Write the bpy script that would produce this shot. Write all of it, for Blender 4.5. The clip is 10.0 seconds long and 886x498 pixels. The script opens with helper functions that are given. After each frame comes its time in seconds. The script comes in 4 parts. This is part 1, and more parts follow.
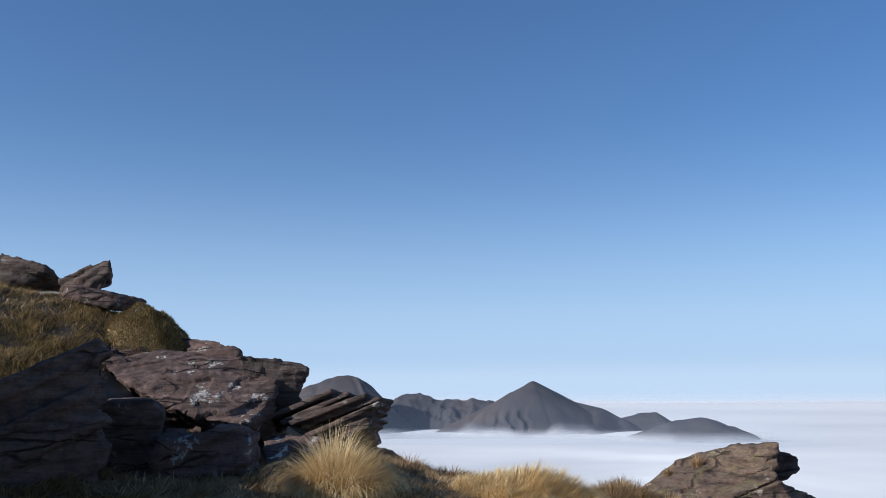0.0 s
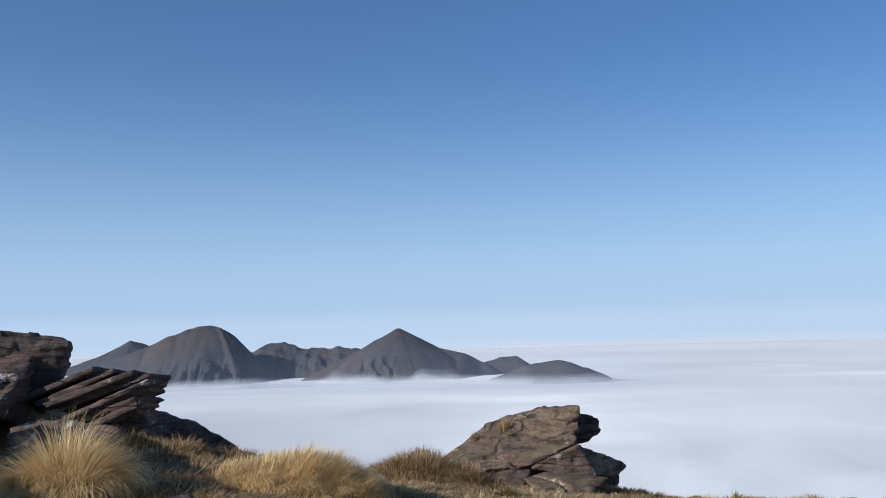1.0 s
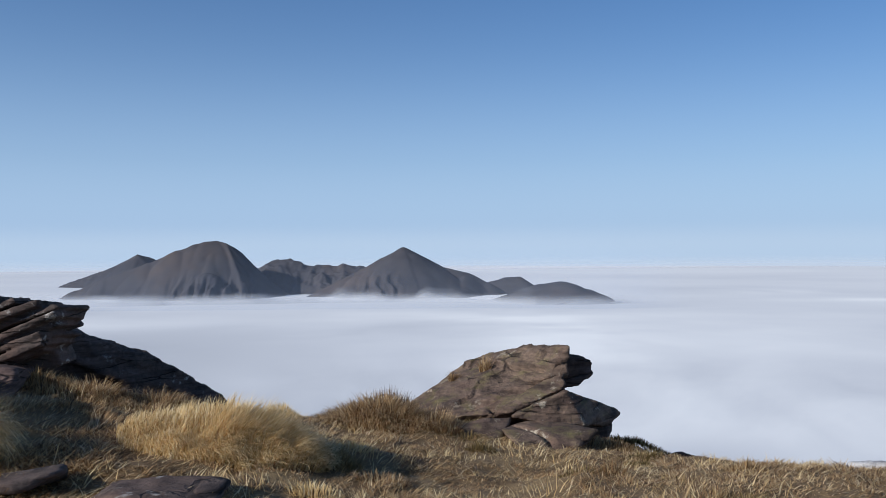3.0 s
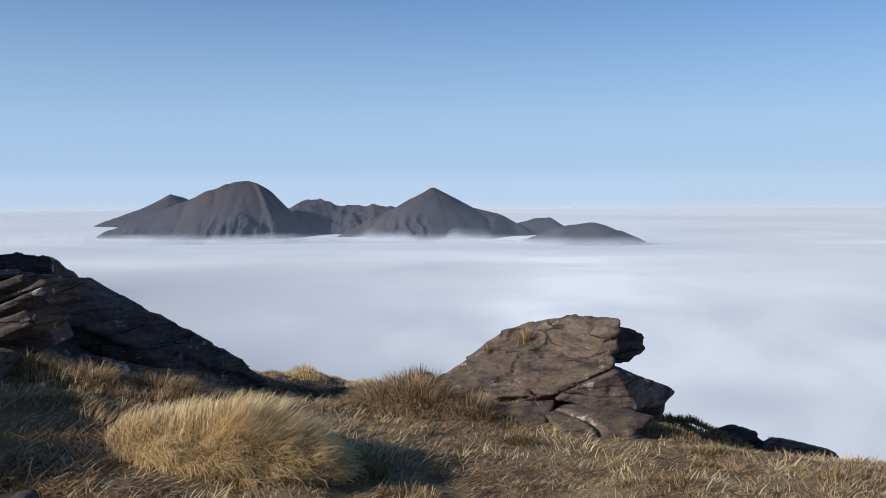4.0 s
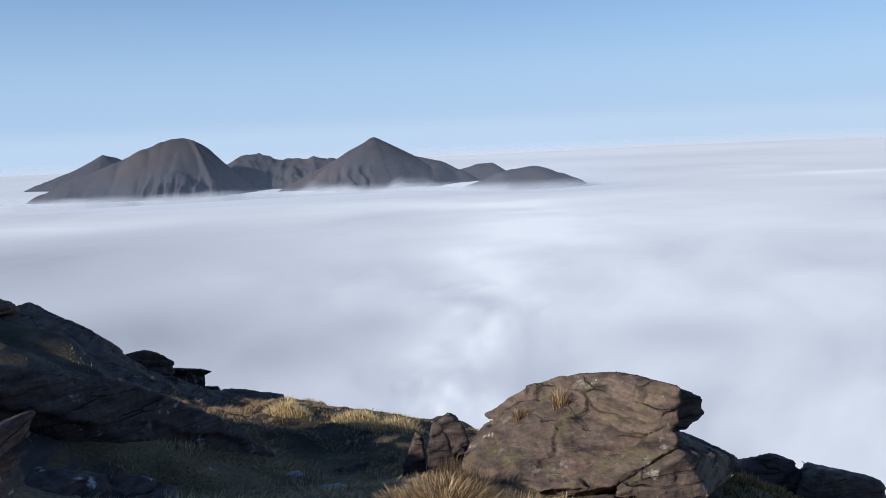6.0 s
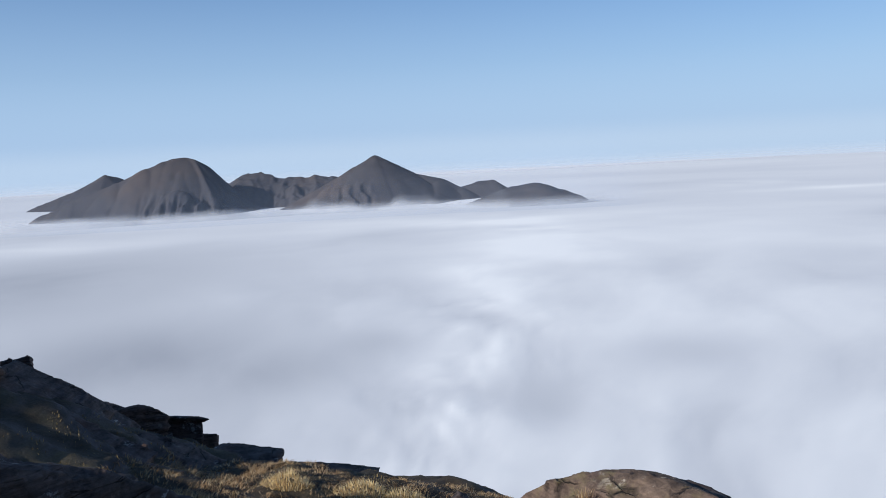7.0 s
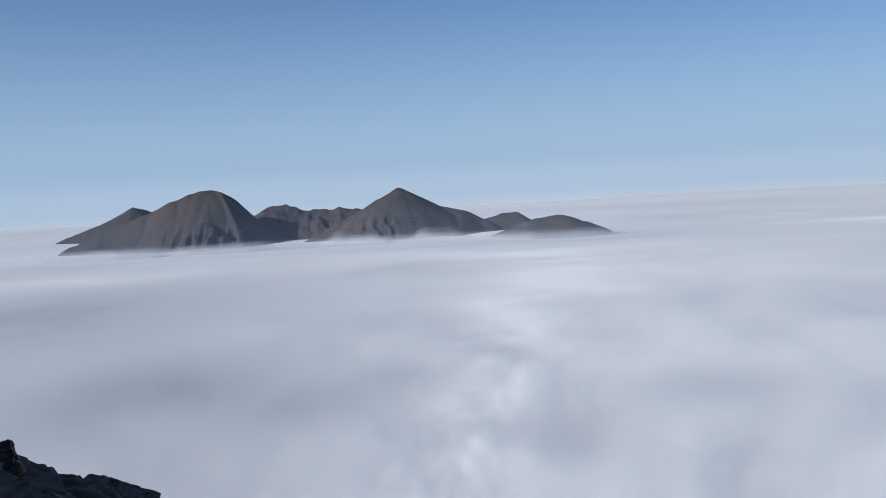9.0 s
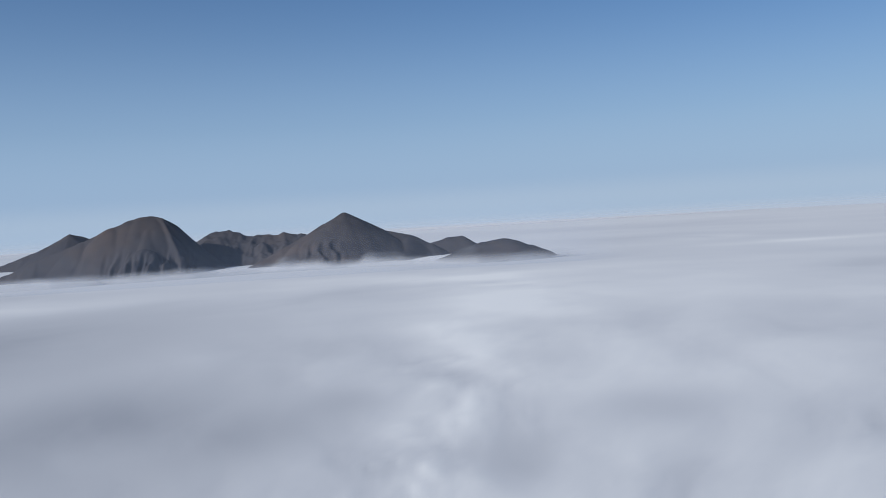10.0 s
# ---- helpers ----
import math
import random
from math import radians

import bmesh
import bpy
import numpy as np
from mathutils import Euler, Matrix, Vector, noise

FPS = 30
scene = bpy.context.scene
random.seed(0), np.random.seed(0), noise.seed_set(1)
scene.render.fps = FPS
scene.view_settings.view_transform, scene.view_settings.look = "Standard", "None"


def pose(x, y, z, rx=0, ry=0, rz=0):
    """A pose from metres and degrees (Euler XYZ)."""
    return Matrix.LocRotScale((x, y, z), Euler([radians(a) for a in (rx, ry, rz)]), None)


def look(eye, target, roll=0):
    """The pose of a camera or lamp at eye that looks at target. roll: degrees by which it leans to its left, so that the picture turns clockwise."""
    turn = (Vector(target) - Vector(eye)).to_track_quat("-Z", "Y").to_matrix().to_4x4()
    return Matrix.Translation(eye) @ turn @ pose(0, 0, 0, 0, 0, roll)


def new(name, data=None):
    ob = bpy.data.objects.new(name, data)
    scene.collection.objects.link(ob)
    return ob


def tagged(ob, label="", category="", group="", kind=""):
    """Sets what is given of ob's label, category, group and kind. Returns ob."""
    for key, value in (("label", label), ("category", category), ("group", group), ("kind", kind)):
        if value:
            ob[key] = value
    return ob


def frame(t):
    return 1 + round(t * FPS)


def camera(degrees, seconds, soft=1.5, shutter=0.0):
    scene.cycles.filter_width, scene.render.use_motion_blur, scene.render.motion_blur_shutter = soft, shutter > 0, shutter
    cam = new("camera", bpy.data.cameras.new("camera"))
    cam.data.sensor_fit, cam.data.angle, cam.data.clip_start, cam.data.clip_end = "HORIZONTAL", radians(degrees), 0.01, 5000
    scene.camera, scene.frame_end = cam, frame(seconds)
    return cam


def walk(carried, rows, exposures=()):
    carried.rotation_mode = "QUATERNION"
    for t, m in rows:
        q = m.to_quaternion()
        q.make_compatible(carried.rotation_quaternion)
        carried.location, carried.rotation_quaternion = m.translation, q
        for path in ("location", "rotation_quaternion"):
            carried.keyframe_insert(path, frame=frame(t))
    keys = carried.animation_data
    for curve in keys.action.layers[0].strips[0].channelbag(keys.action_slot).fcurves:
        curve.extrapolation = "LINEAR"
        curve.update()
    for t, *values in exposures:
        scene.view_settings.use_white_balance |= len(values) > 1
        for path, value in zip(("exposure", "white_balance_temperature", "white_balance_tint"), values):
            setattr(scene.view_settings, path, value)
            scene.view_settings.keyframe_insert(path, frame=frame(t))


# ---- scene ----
cam = camera(56.28, 10.0, 0.5)

PATH = [
    (0, (0.000, 0.000, 0.750), (-0.208, 1.964, 1.065), -0.47),
    (0.5, (0.234, 0.178, 0.801), (0.220, 2.166, 1.018), -1.08),
    (1, (0.411, 0.335, 0.869), (0.522, 2.323, 1.055), -1.42),
    (1.5, (0.478, 0.552, 0.842), (0.663, 2.538, 0.985), -0.58),
    (2, (0.504, 0.793, 0.913), (0.756, 2.775, 1.019), -0.15),
    (2.5, (0.540, 0.896, 0.937), (0.766, 2.882, 0.995), -0.27),
    (3, (0.630, 1.041, 0.907), (0.725, 3.039, 0.900), -0.37),
    (3.2, (0.624, 1.146, 0.905), (0.681, 3.144, 0.865), -0.20),
    (4.3, (0.613, 1.670, 1.087), (0.614, 3.662, 0.915), -0.85),
    (4.5, (0.585, 1.773, 1.133), (0.573, 3.765, 0.953), -1.46),
    (5, (0.457, 1.897, 1.209), (0.456, 3.886, 1.002), -1.49),
    (5.5, (0.319, 2.037, 1.410), (0.414, 4.020, 1.167), -1.59),
    (6, (0.304, 2.289, 1.466), (0.456, 4.264, 1.189), -2.55),
    (6.2, (0.310, 2.394, 1.508), (0.466, 4.369, 1.230), -2.74),
    (7.3, (0.306, 2.765, 1.760), (0.454, 4.747, 1.534), -3.02),
    (7.5, (0.309, 2.842, 1.761), (0.462, 4.822, 1.524), -3.25),
    (8, (0.345, 3.070, 1.817), (0.496, 5.045, 1.547), -3.68),
    (8.5, (0.339, 3.372, 1.958), (0.438, 5.358, 1.741), -3.03),
    (9, (0.378, 3.661, 2.018), (0.476, 5.652, 1.862), -3.05),
    (9.5, (0.420, 3.946, 2.074), (0.527, 5.939, 1.942), -2.97),
    (10, (0.461, 4.231, 2.130), (0.692, 6.215, 2.025), -3.36),
]
EXPOSURES = [(t, stops, 6000, 10) for t, stops in ((0.0, 0.15), (0.5, 0.02), (1.0, 0.06), (2.5, 0.0), (3.2, -0.05), (4.5, 0.08), (5.5, 0.1), (7.5, -0.03), (9.0, -0.23), (10.0, -0.35))]
walk(cam, [(t, look(eye, target, roll)) for t, eye, target, roll in PATH], EXPOSURES)

# ---- sky and sun ----
TO_SUN = Vector((-0.76, -0.47, 0.43)).normalized()
SUN_ELEVATION = math.asin(TO_SUN.z)
SUN_TURN = math.atan2(TO_SUN.x, TO_SUN.y)
world = bpy.data.worlds.new("sky")
scene.world = world
world.use_nodes = True
wt = world.node_tree
wt.nodes.clear()
sky = wt.nodes.new("ShaderNodeTexSky")
sky.sky_type = "NISHITA"
sky.sun_disc = False
sky.sun_elevation, sky.sun_rotation = SUN_ELEVATION, SUN_TURN
sky.altitude, sky.air_density, sky.dust_density, sky.ozone_density = 900, 1.0, 0.2, 3.0
sky_out = wt.nodes.new("ShaderNodeBackground")
sky_out.inputs["Strength"].default_value = 0.084
# pale haze over the cloud sea towards the horizon
height = wt.nodes.new("ShaderNodeTexCoord")
split = wt.nodes.new("ShaderNodeSeparateXYZ")
haze = wt.nodes.new("ShaderNodeValToRGB")
blend = wt.nodes.new("ShaderNodeMix")
blend.data_type = "RGBA"
wt.links.new(height.outputs["Generated"], split.inputs[0])
wt.links.new(split.outputs["Z"], haze.inputs["Fac"])
haze.color_ramp.interpolation = "B_SPLINE"
haze.color_ramp.elements[0].position, haze.color_ramp.elements[0].color = 0.0, (0.93, 0.93, 0.93, 1)
haze.color_ramp.elements[1].position, haze.color_ramp.elements[1].color = 1.0, (0.1, 0.1, 0.1, 1)
for z, much in ((0.05, 0.88), (0.1, 0.7), (0.2, 0.33), (0.3, 0.2), (0.45, 0.15)):
    haze.color_ramp.elements.new(z).color = (much, much, much, 1)
wt.links.new(haze.outputs["Color"], blend.inputs[0])
deep = wt.nodes.new("ShaderNodeHueSaturation")
deep.inputs["Saturation"].default_value = 1.36
deep.inputs["Hue"].default_value = 0.507
wt.links.new(sky.outputs[0], deep.inputs["Color"])
wt.links.new(deep.outputs[0], blend.inputs[6])
blend.inputs[7].default_value = (5.0, 6.72, 9.05, 1)
rim = wt.nodes.new("ShaderNodeValToRGB")
rim.color_ramp.interpolation = "EASE"
rim.color_ramp.elements[0].position, rim.color_ramp.elements[0].color = 0.0, (0.6, 0.6, 0.6, 1)
rim.color_ramp.elements[1].position, rim.color_ramp.elements[1].color = 0.03, (0, 0, 0, 1)
wt.links.new(split.outputs["Z"], rim.inputs["Fac"])
whiten = wt.nodes.new("ShaderNodeMix")
whiten.data_type = "RGBA"
wt.links.new(rim.outputs["Color"], whiten.inputs[0])
wt.links.new(blend.outputs[2], whiten.inputs[6])
whiten.inputs[7].default_value = (6.6, 7.9, 9.2, 1)
wt.links.new(whiten.outputs[2], sky_out.inputs[0])
wt.links.new(sky_out.outputs[0], wt.nodes.new("ShaderNodeOutputWorld").inputs[0])
sun = new("sun", bpy.data.lights.new("sun", "SUN"))
sun.data.energy, sun.data.angle, sun.data.color = 4.8, radians(0.5), (1.0, 0.94, 0.86)
sun.matrix_world = look(TO_SUN * 50, (0, 0, 0))


# ---- noise on arrays ----
def lattice(ix, iy, iz, seed):
    h = (ix * 374761393 + iy * 668265263 + iz * 2147483647 + seed * 1274126177) & 0xFFFFFFFF
    h = ((h ^ (h >> 13)) * 1274126177) & 0xFFFFFFFF
    h = ((h ^ (h >> 16)) * 2246822519) & 0xFFFFFFFF
    return ((h ^ (h >> 15)) & 0xFFFF) / 32767.5 - 1.0


def vnoise(p, seed=0):
    """Smooth value noise in -1..1 at the rows of p."""
    i = np.floor(p).astype(np.int64)
    f = p - i
    f = f * f * f * (f * (f * 6 - 15) + 10)
    out = 0
    for a in (0, 1):
        wa = f[:, 0] if a else 1 - f[:, 0]
        for b in (0, 1):
            wb = f[:, 1] if b else 1 - f[:, 1]
            for c in (0, 1):
                wc = f[:, 2] if c else 1 - f[:, 2]
                out = out + wa * wb * wc * lattice(i[:, 0] + a, i[:, 1] + b, i[:, 2] + c, seed)
    return out


def fbm(p, octaves=4, seed=0, gain=0.5):
    out, amp = 0, 1.0
    for k in range(octaves):
        out = out + amp * vnoise(p * 2.03**k + 17.3 * k, seed + k)
        amp *= gain
    return out


def ridged(p, octaves=4, seed=0):
    out, amp = 0, 1.0
    for k in range(octaves):
        out = out + amp * (1 - 2 * np.abs(vnoise(p * 2.1**k + 9.1 * k, seed + k)))
        amp *= 0.5
    return out


def flat3(x, y, k=1.0):
    return np.stack([x * k, y * k, 0 * x + 0.37], -1)


def smooth(a, b, x):
    u = np.clip((x - a) / (b - a), 0, 1)
    return u * u * (3 - 2 * u)


def curve(x, xs, ys):
    """A smooth curve through the knots."""
    xs, ys = np.array(xs, float), np.array(ys, float)
    m = np.gradient(ys, xs)
    i = np.clip(np.searchsorted(xs, x) - 1, 0, len(xs) - 2)
    h = xs[i + 1] - xs[i]
    u = np.clip((x - xs[i]) / h, 0, 1)
    return (ys[i] * (1 + 2 * u) * (1 - u) ** 2 + m[i] * h * u * (1 - u) ** 2
            + ys[i + 1] * u * u * (3 - 2 * u) + m[i + 1] * h * u * u * (u - 1))


# ---- meshes from arrays ----
def sheet_mesh(name, x, y, z, material, smooth_shade=True):
    """A grid of vertices (2D arrays) as a mesh."""
    n, m = x.shape
    me = bpy.data.meshes.new(name)
    me.vertices.add(n * m)
    me.vertices.foreach_set("co", np.stack([x, y, z], -1).astype(np.float32).ravel())
    i = np.arange(n * m).reshape(n, m)
    quads = np.stack([i[:-1, :-1], i[:-1, 1:], i[1:, 1:], i[1:, :-1]], -1).reshape(-1, 4)
    faces_into(me, quads, smooth_shade)
    me.materials.append(material)
    return me


def faces_into(me, faces, smooth_shade):
    k = faces.shape[1]
    me.loops.add(faces.size)
    me.loops.foreach_set("vertex_index", faces.astype(np.int32).ravel())
    me.polygons.add(len(faces))
    me.polygons.foreach_set("loop_start", np.arange(0, faces.size, k, dtype=np.int32))
    me.polygons.foreach_set("use_smooth", np.full(len(faces), smooth_shade))
    me.update(calc_edges=True)
    me.validate()


# ---- materials ----
def node_material(name):
    mat = bpy.data.materials.new(name)
    mat.use_nodes = True
    return mat, mat.node_tree, mat.node_tree.nodes["Principled BSDF"]


def link(tree, a, b):
    tree.links.new(a, b)


def coords(tree, scale=(1, 1, 1), turn=(0, 0, 0), source="Object"):
    tc = tree.nodes.new("ShaderNodeTexCoord")
    mp = tree.nodes.new("ShaderNodeMapping")
    mp.inputs["Scale"].default_value = scale
    mp.inputs["Rotation"].default_value = turn
    link(tree, tc.outputs[source], mp.inputs["Vector"])
    return mp.outputs["Vector"]


def noise_tex(tree, vec, scale, detail=5, rough=0.55):
    n = tree.nodes.new("ShaderNodeTexNoise")
    n.inputs["Scale"].default_value, n.inputs["Detail"].default_value, n.inputs["Roughness"].default_value = scale, detail, rough
    link(tree, vec, n.inputs["Vector"])
    return n.outputs["Fac"]


def ramp(tree, fac, stops):
    r = tree.nodes.new("ShaderNodeValToRGB")
    while len(r.color_ramp.elements) < len(stops):
        r.color_ramp.elements.new(0.5)
    for e, (at, col) in zip(r.color_ramp.elements, stops):
        e.position, e.color = at, (*col, 1) if len(col) == 3 else col
    link(tree, fac, r.inputs["Fac"])
    return r.outputs["Color"]


def mix(tree, fac, a, b, mode="MIX"):
    m = tree.nodes.new("ShaderNodeMix")
    m.data_type, m.blend_type = "RGBA", mode
    for value, socket in ((fac, m.inputs["Factor"]), (a, m.inputs["A"]), (b, m.inputs["B"])):
        socket = [s for s in m.inputs if s.name == socket.name and s.type == ("VALUE" if socket.name == "Factor" else "RGBA")][0]
        if hasattr(value, "is_linked"):
            link(tree, value, socket)
        else:
            socket.default_value = value if socket.type == "VALUE" else (*value, 1)
    return [s for s in m.outputs if s.type == "RGBA"][0]


def bump(tree, bsdf, height, strength, distance):
    b = tree.nodes.new("ShaderNodeBump")
    b.inputs["Strength"].default_value, b.inputs["Distance"].default_value = strength, distance
    link(tree, height, b.inputs["Height"])
    link(tree, b.outputs["Normal"], bsdf.inputs["Normal"])


BED = (radians(0), radians(27), radians(0))


def rock_material(name, dark, light, lichen, lichen_amount, moss=0.0):
    mat, t, b = node_material(name)
    bed = coords(t, (3, 3, 26), BED)
    free = coords(t)
    layers = noise_tex(t, bed, 1.0, 6, 0.6)
    grain = noise_tex(t, free, 38, 6, 0.7)
    blotch = noise_tex(t, free, 3.1, 4, 0.6)
    col = ramp(t, layers, [(0.3, dark), (0.62, light)])
    col = mix(t, 0.55, col, ramp(t, grain, [(0.3, (0.35, 0.34, 0.34)), (0.7, (1.0, 0.98, 0.96))]), "MULTIPLY")
    col = mix(t, ramp(t, blotch, [(0.45, (0, 0, 0)), (0.7, (0.6, 0.6, 0.6))]), col, (0.15, 0.092, 0.07))
    spots = noise_tex(t, free, 6.5, 8, 0.74)
    where = noise_tex(t, free, 1.7, 2, 0.5)
    gate = mix(t, 1.0, ramp(t, spots, [(0.585, (0, 0, 0)), (0.625, (1, 1, 1))]),
               ramp(t, where, [(0.52 - lichen_amount, (0, 0, 0)), (0.6 - lichen_amount * 0.6, (1, 1, 1))]), "MULTIPLY")
    col = mix(t, gate, col, lichen)
    if moss:
        green = noise_tex(t, free, 7, 6, 0.7)
        geo = t.nodes.new("ShaderNodeNewGeometry")
        sep = t.nodes.new("ShaderNodeSeparateXYZ")
        link(t, geo.outputs["Normal"], sep.inputs[0])
        gm = mix(t, 1.0, ramp(t, green, [(0.5, (0, 0, 0)), (0.6, (moss * 0.5,) * 3), (0.7, (moss, moss, moss))]),
                 ramp(t, sep.outputs["Z"], [(0.2, (0, 0, 0)), (0.6, (1, 1, 1))]), "MULTIPLY")
        col = mix(t, gm, col, (0.13, 0.125, 0.04))
    # thin cracks between the plates
    bent = t.nodes.new("ShaderNodeVectorMath")
    wob = t.nodes.new("ShaderNodeTexNoise")
    wob.inputs["Scale"].default_value, wob.inputs["Detail"].default_value = 5.0, 4
    link(t, free, wob.inputs["Vector"])
    bent.operation = "MULTIPLY_ADD"
    link(t, wob.outputs["Color"], bent.inputs[0])
    bent.inputs[1].default_value = (0.5, 0.5, 0.5)
    link(t, coords(t, (1.5, 1.5, 12), BED), bent.inputs[2])
    vor = t.nodes.new("ShaderNodeTexVoronoi")
    vor.feature = "DISTANCE_TO_EDGE"
    vor.inputs["Scale"].default_value = 1.0
    link(t, bent.outputs[0], vor.inputs["Vector"])
    crack = ramp(t, vor.outputs["Distance"], [(0.0, (0, 0, 0)), (0.035, (1, 1, 1))])
    some = ramp(t, noise_tex(t, free, 4.3, 3, 0.5), [(0.38, (0, 0, 0)), (0.52, (1, 1, 1))])
    crack = mix(t, 1.0, crack, some, "LIGHTEN")
    col = mix(t, 0.75, col, crack, "MULTIPLY")
    link(t, col, b.inputs["Base Color"])
    b.inputs["Roughness"].default_value = 0.88
    b.inputs["Specular IOR Level"].default_value = 0.25
    stripes = noise_tex(t, coords(t, (7, 7, 75), BED), 1.0, 7, 0.65)
    pits = noise_tex(t, free, 14, 8, 0.75)
    col = mix(t, 0.5, col, ramp(t, stripes, [(0.34, (0.5, 0.46, 0.43)), (0.6, (1.1, 1.08, 1.06))]), "MULTIPLY")
    col = mix(t, 0.6, col, ramp(t, pits, [(0.36, (0.38, 0.36, 0.35)), (0.5, (1, 1, 1)), (0.66, (1.35, 1.3, 1.25))]), "MULTIPLY")
    link(t, col, b.inputs["Base Color"])
    relief = mix(t, 0.4, mix(t, 0.5, layers, grain), mix(t, 0.5, stripes, pits))
    bump(t, b, mix(t, 0.35, relief, crack), 1.0, 0.04)
    return mat


ROCK = rock_material("purple_sandstone", (0.045, 0.036, 0.033), (0.15, 0.116, 0.1), (0.36, 0.34, 0.31), 0.04)
ROCK_LICHEN = rock_material("lichened_sandstone", (0.05, 0.036, 0.033), (0.185, 0.128, 0.11), (0.52, 0.5, 0.46), 0.16)
ROCK_MOSSY = rock_material("mossy_sandstone", (0.068, 0.049, 0.039), (0.235, 0.168, 0.122), (0.44, 0.38, 0.29), 0.12, 0.62)
ROCK_WHITE = rock_material("pale_quartz", (0.55, 0.54, 0.52), (0.72, 0.71, 0.69), (0.75, 0.74, 0.72), 0.2)


def grass_material(name, stops, patchy=0.5):
    mat, t, b = node_material(name)
    geo = t.nodes.new("ShaderNodeNewGeometry")
    col = ramp(t, geo.outputs["Random Per Island"], stops)
    patch = noise_tex(t, coords(t), 1.6, 3, 0.6)
    col = mix(t, patchy, col, ramp(t, patch, [(0.35, (0.55, 0.5, 0.42)), (0.65, (1, 1, 1))]), "MULTIPLY")
    link(t, col, b.inputs["Base Color"])
    b.inputs["Roughness"].default_value = 0.6
    b.inputs["Specular IOR Level"].default_value = 0.3
    tr = t.nodes.new("ShaderNodeBsdfTranslucent")
    link(t, col, tr.inputs["Color"])
    both = t.nodes.new("ShaderNodeMixShader")
    both.inputs[0].default_value = 0.42
    out = t.nodes["Material Output"]
    link(t, b.outputs[0], both.inputs[1])
    link(t, tr.outputs[0], both.inputs[2])
    link(t, both.outputs[0], out.inputs["Surface"])
    return mat


STRAW = grass_material("straw_grass", [(0.0, (0.46, 0.3, 0.12)), (0.3, (0.72, 0.52, 0.24)), (0.65, (0.85, 0.67, 0.36)), (1.0, (0.91, 0.78, 0.5))], 0.15)
TURF = grass_material("withered_turf", [(0.0, (0.09, 0.05, 0.028)), (0.25, (0.32, 0.19, 0.09)), (0.6, (0.56, 0.37, 0.18)), (0.85, (0.74, 0.55, 0.3)), (1.0, (0.88, 0.73, 0.48))], 0.4)
OLIVE = grass_material("olive_grass", [(0.0, (0.1, 0.072, 0.03)), (0.4, (0.24, 0.17, 0.065)), (0.8, (0.4, 0.29, 0.125)), (1.0, (0.54, 0.4, 0.2))])
HEATHER = grass_material("brown_heather", [(0.0, (0.07, 0.045, 0.03)), (0.5, (0.21, 0.135, 0.075)), (1.0, (0.38, 0.25, 0.125))])


def scaled(tree, value, by, plus):
    m = tree.nodes.new("ShaderNodeMath")
    m.operation = "MULTIPLY_ADD"
    link(tree, value, m.inputs[0])
    m.inputs[1].default_value, m.inputs[2].default_value = by, plus
    return m.outputs[0]


def soil_material():
    mat, t, b = node_material("peaty_turf")
    v = coords(t)
    a, c = noise_tex(t, v, 2.2, 5, 0.6), noise_tex(t, v, 45, 5, 0.7)
    # peat, with extra darkness put in for the shaded ridge
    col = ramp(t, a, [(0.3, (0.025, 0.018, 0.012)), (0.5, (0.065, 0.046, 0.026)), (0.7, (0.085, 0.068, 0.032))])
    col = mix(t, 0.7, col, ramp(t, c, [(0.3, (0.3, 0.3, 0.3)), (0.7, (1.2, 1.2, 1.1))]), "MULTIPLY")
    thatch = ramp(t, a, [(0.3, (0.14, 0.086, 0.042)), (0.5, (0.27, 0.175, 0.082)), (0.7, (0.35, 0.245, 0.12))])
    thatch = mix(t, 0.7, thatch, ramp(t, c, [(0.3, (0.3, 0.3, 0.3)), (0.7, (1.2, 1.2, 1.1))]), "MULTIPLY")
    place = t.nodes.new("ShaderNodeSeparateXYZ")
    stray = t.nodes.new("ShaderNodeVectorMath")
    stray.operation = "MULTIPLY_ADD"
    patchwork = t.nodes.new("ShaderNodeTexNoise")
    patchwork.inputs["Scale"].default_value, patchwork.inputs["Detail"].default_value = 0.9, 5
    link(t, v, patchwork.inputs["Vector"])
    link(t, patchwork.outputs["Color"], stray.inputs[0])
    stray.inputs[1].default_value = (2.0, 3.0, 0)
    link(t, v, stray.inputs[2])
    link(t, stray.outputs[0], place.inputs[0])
    # thatch on the near shelf, the darkened peat left of it and beyond
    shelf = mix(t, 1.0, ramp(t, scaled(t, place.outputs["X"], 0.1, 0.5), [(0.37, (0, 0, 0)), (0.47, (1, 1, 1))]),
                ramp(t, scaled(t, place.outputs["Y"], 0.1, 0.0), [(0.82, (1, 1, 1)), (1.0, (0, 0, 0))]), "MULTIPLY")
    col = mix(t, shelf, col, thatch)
    # bare rock where the ground is steep
    geo = t.nodes.new("ShaderNodeNewGeometry")
    sep = t.nodes.new("ShaderNodeSeparateXYZ")
    link(t, geo.outputs["Normal"], sep.inputs[0])
    bed = noise_tex(t, coords(t, (2, 2, 18), BED), 1.0, 6, 0.6)
    stone = mix(t, 0.6, ramp(t, bed, [(0.3, (0.03, 0.026, 0.026)), (0.65, (0.12, 0.1, 0.092))]), ramp(t, c, [(0.3, (0.4, 0.4, 0.4)), (0.7, (1, 1, 1))]), "MULTIPLY")
    col = mix(t, ramp(t, sep.outputs["Z"], [(0.78, (1, 1, 1)), (0.9, (0, 0, 0))]), col, stone)
    link(t, col, b.inputs["Base Color"])
    b.inputs["Roughness"].default_value = 0.95
    bump(t, b, c, 0.8, 0.02)
    return mat


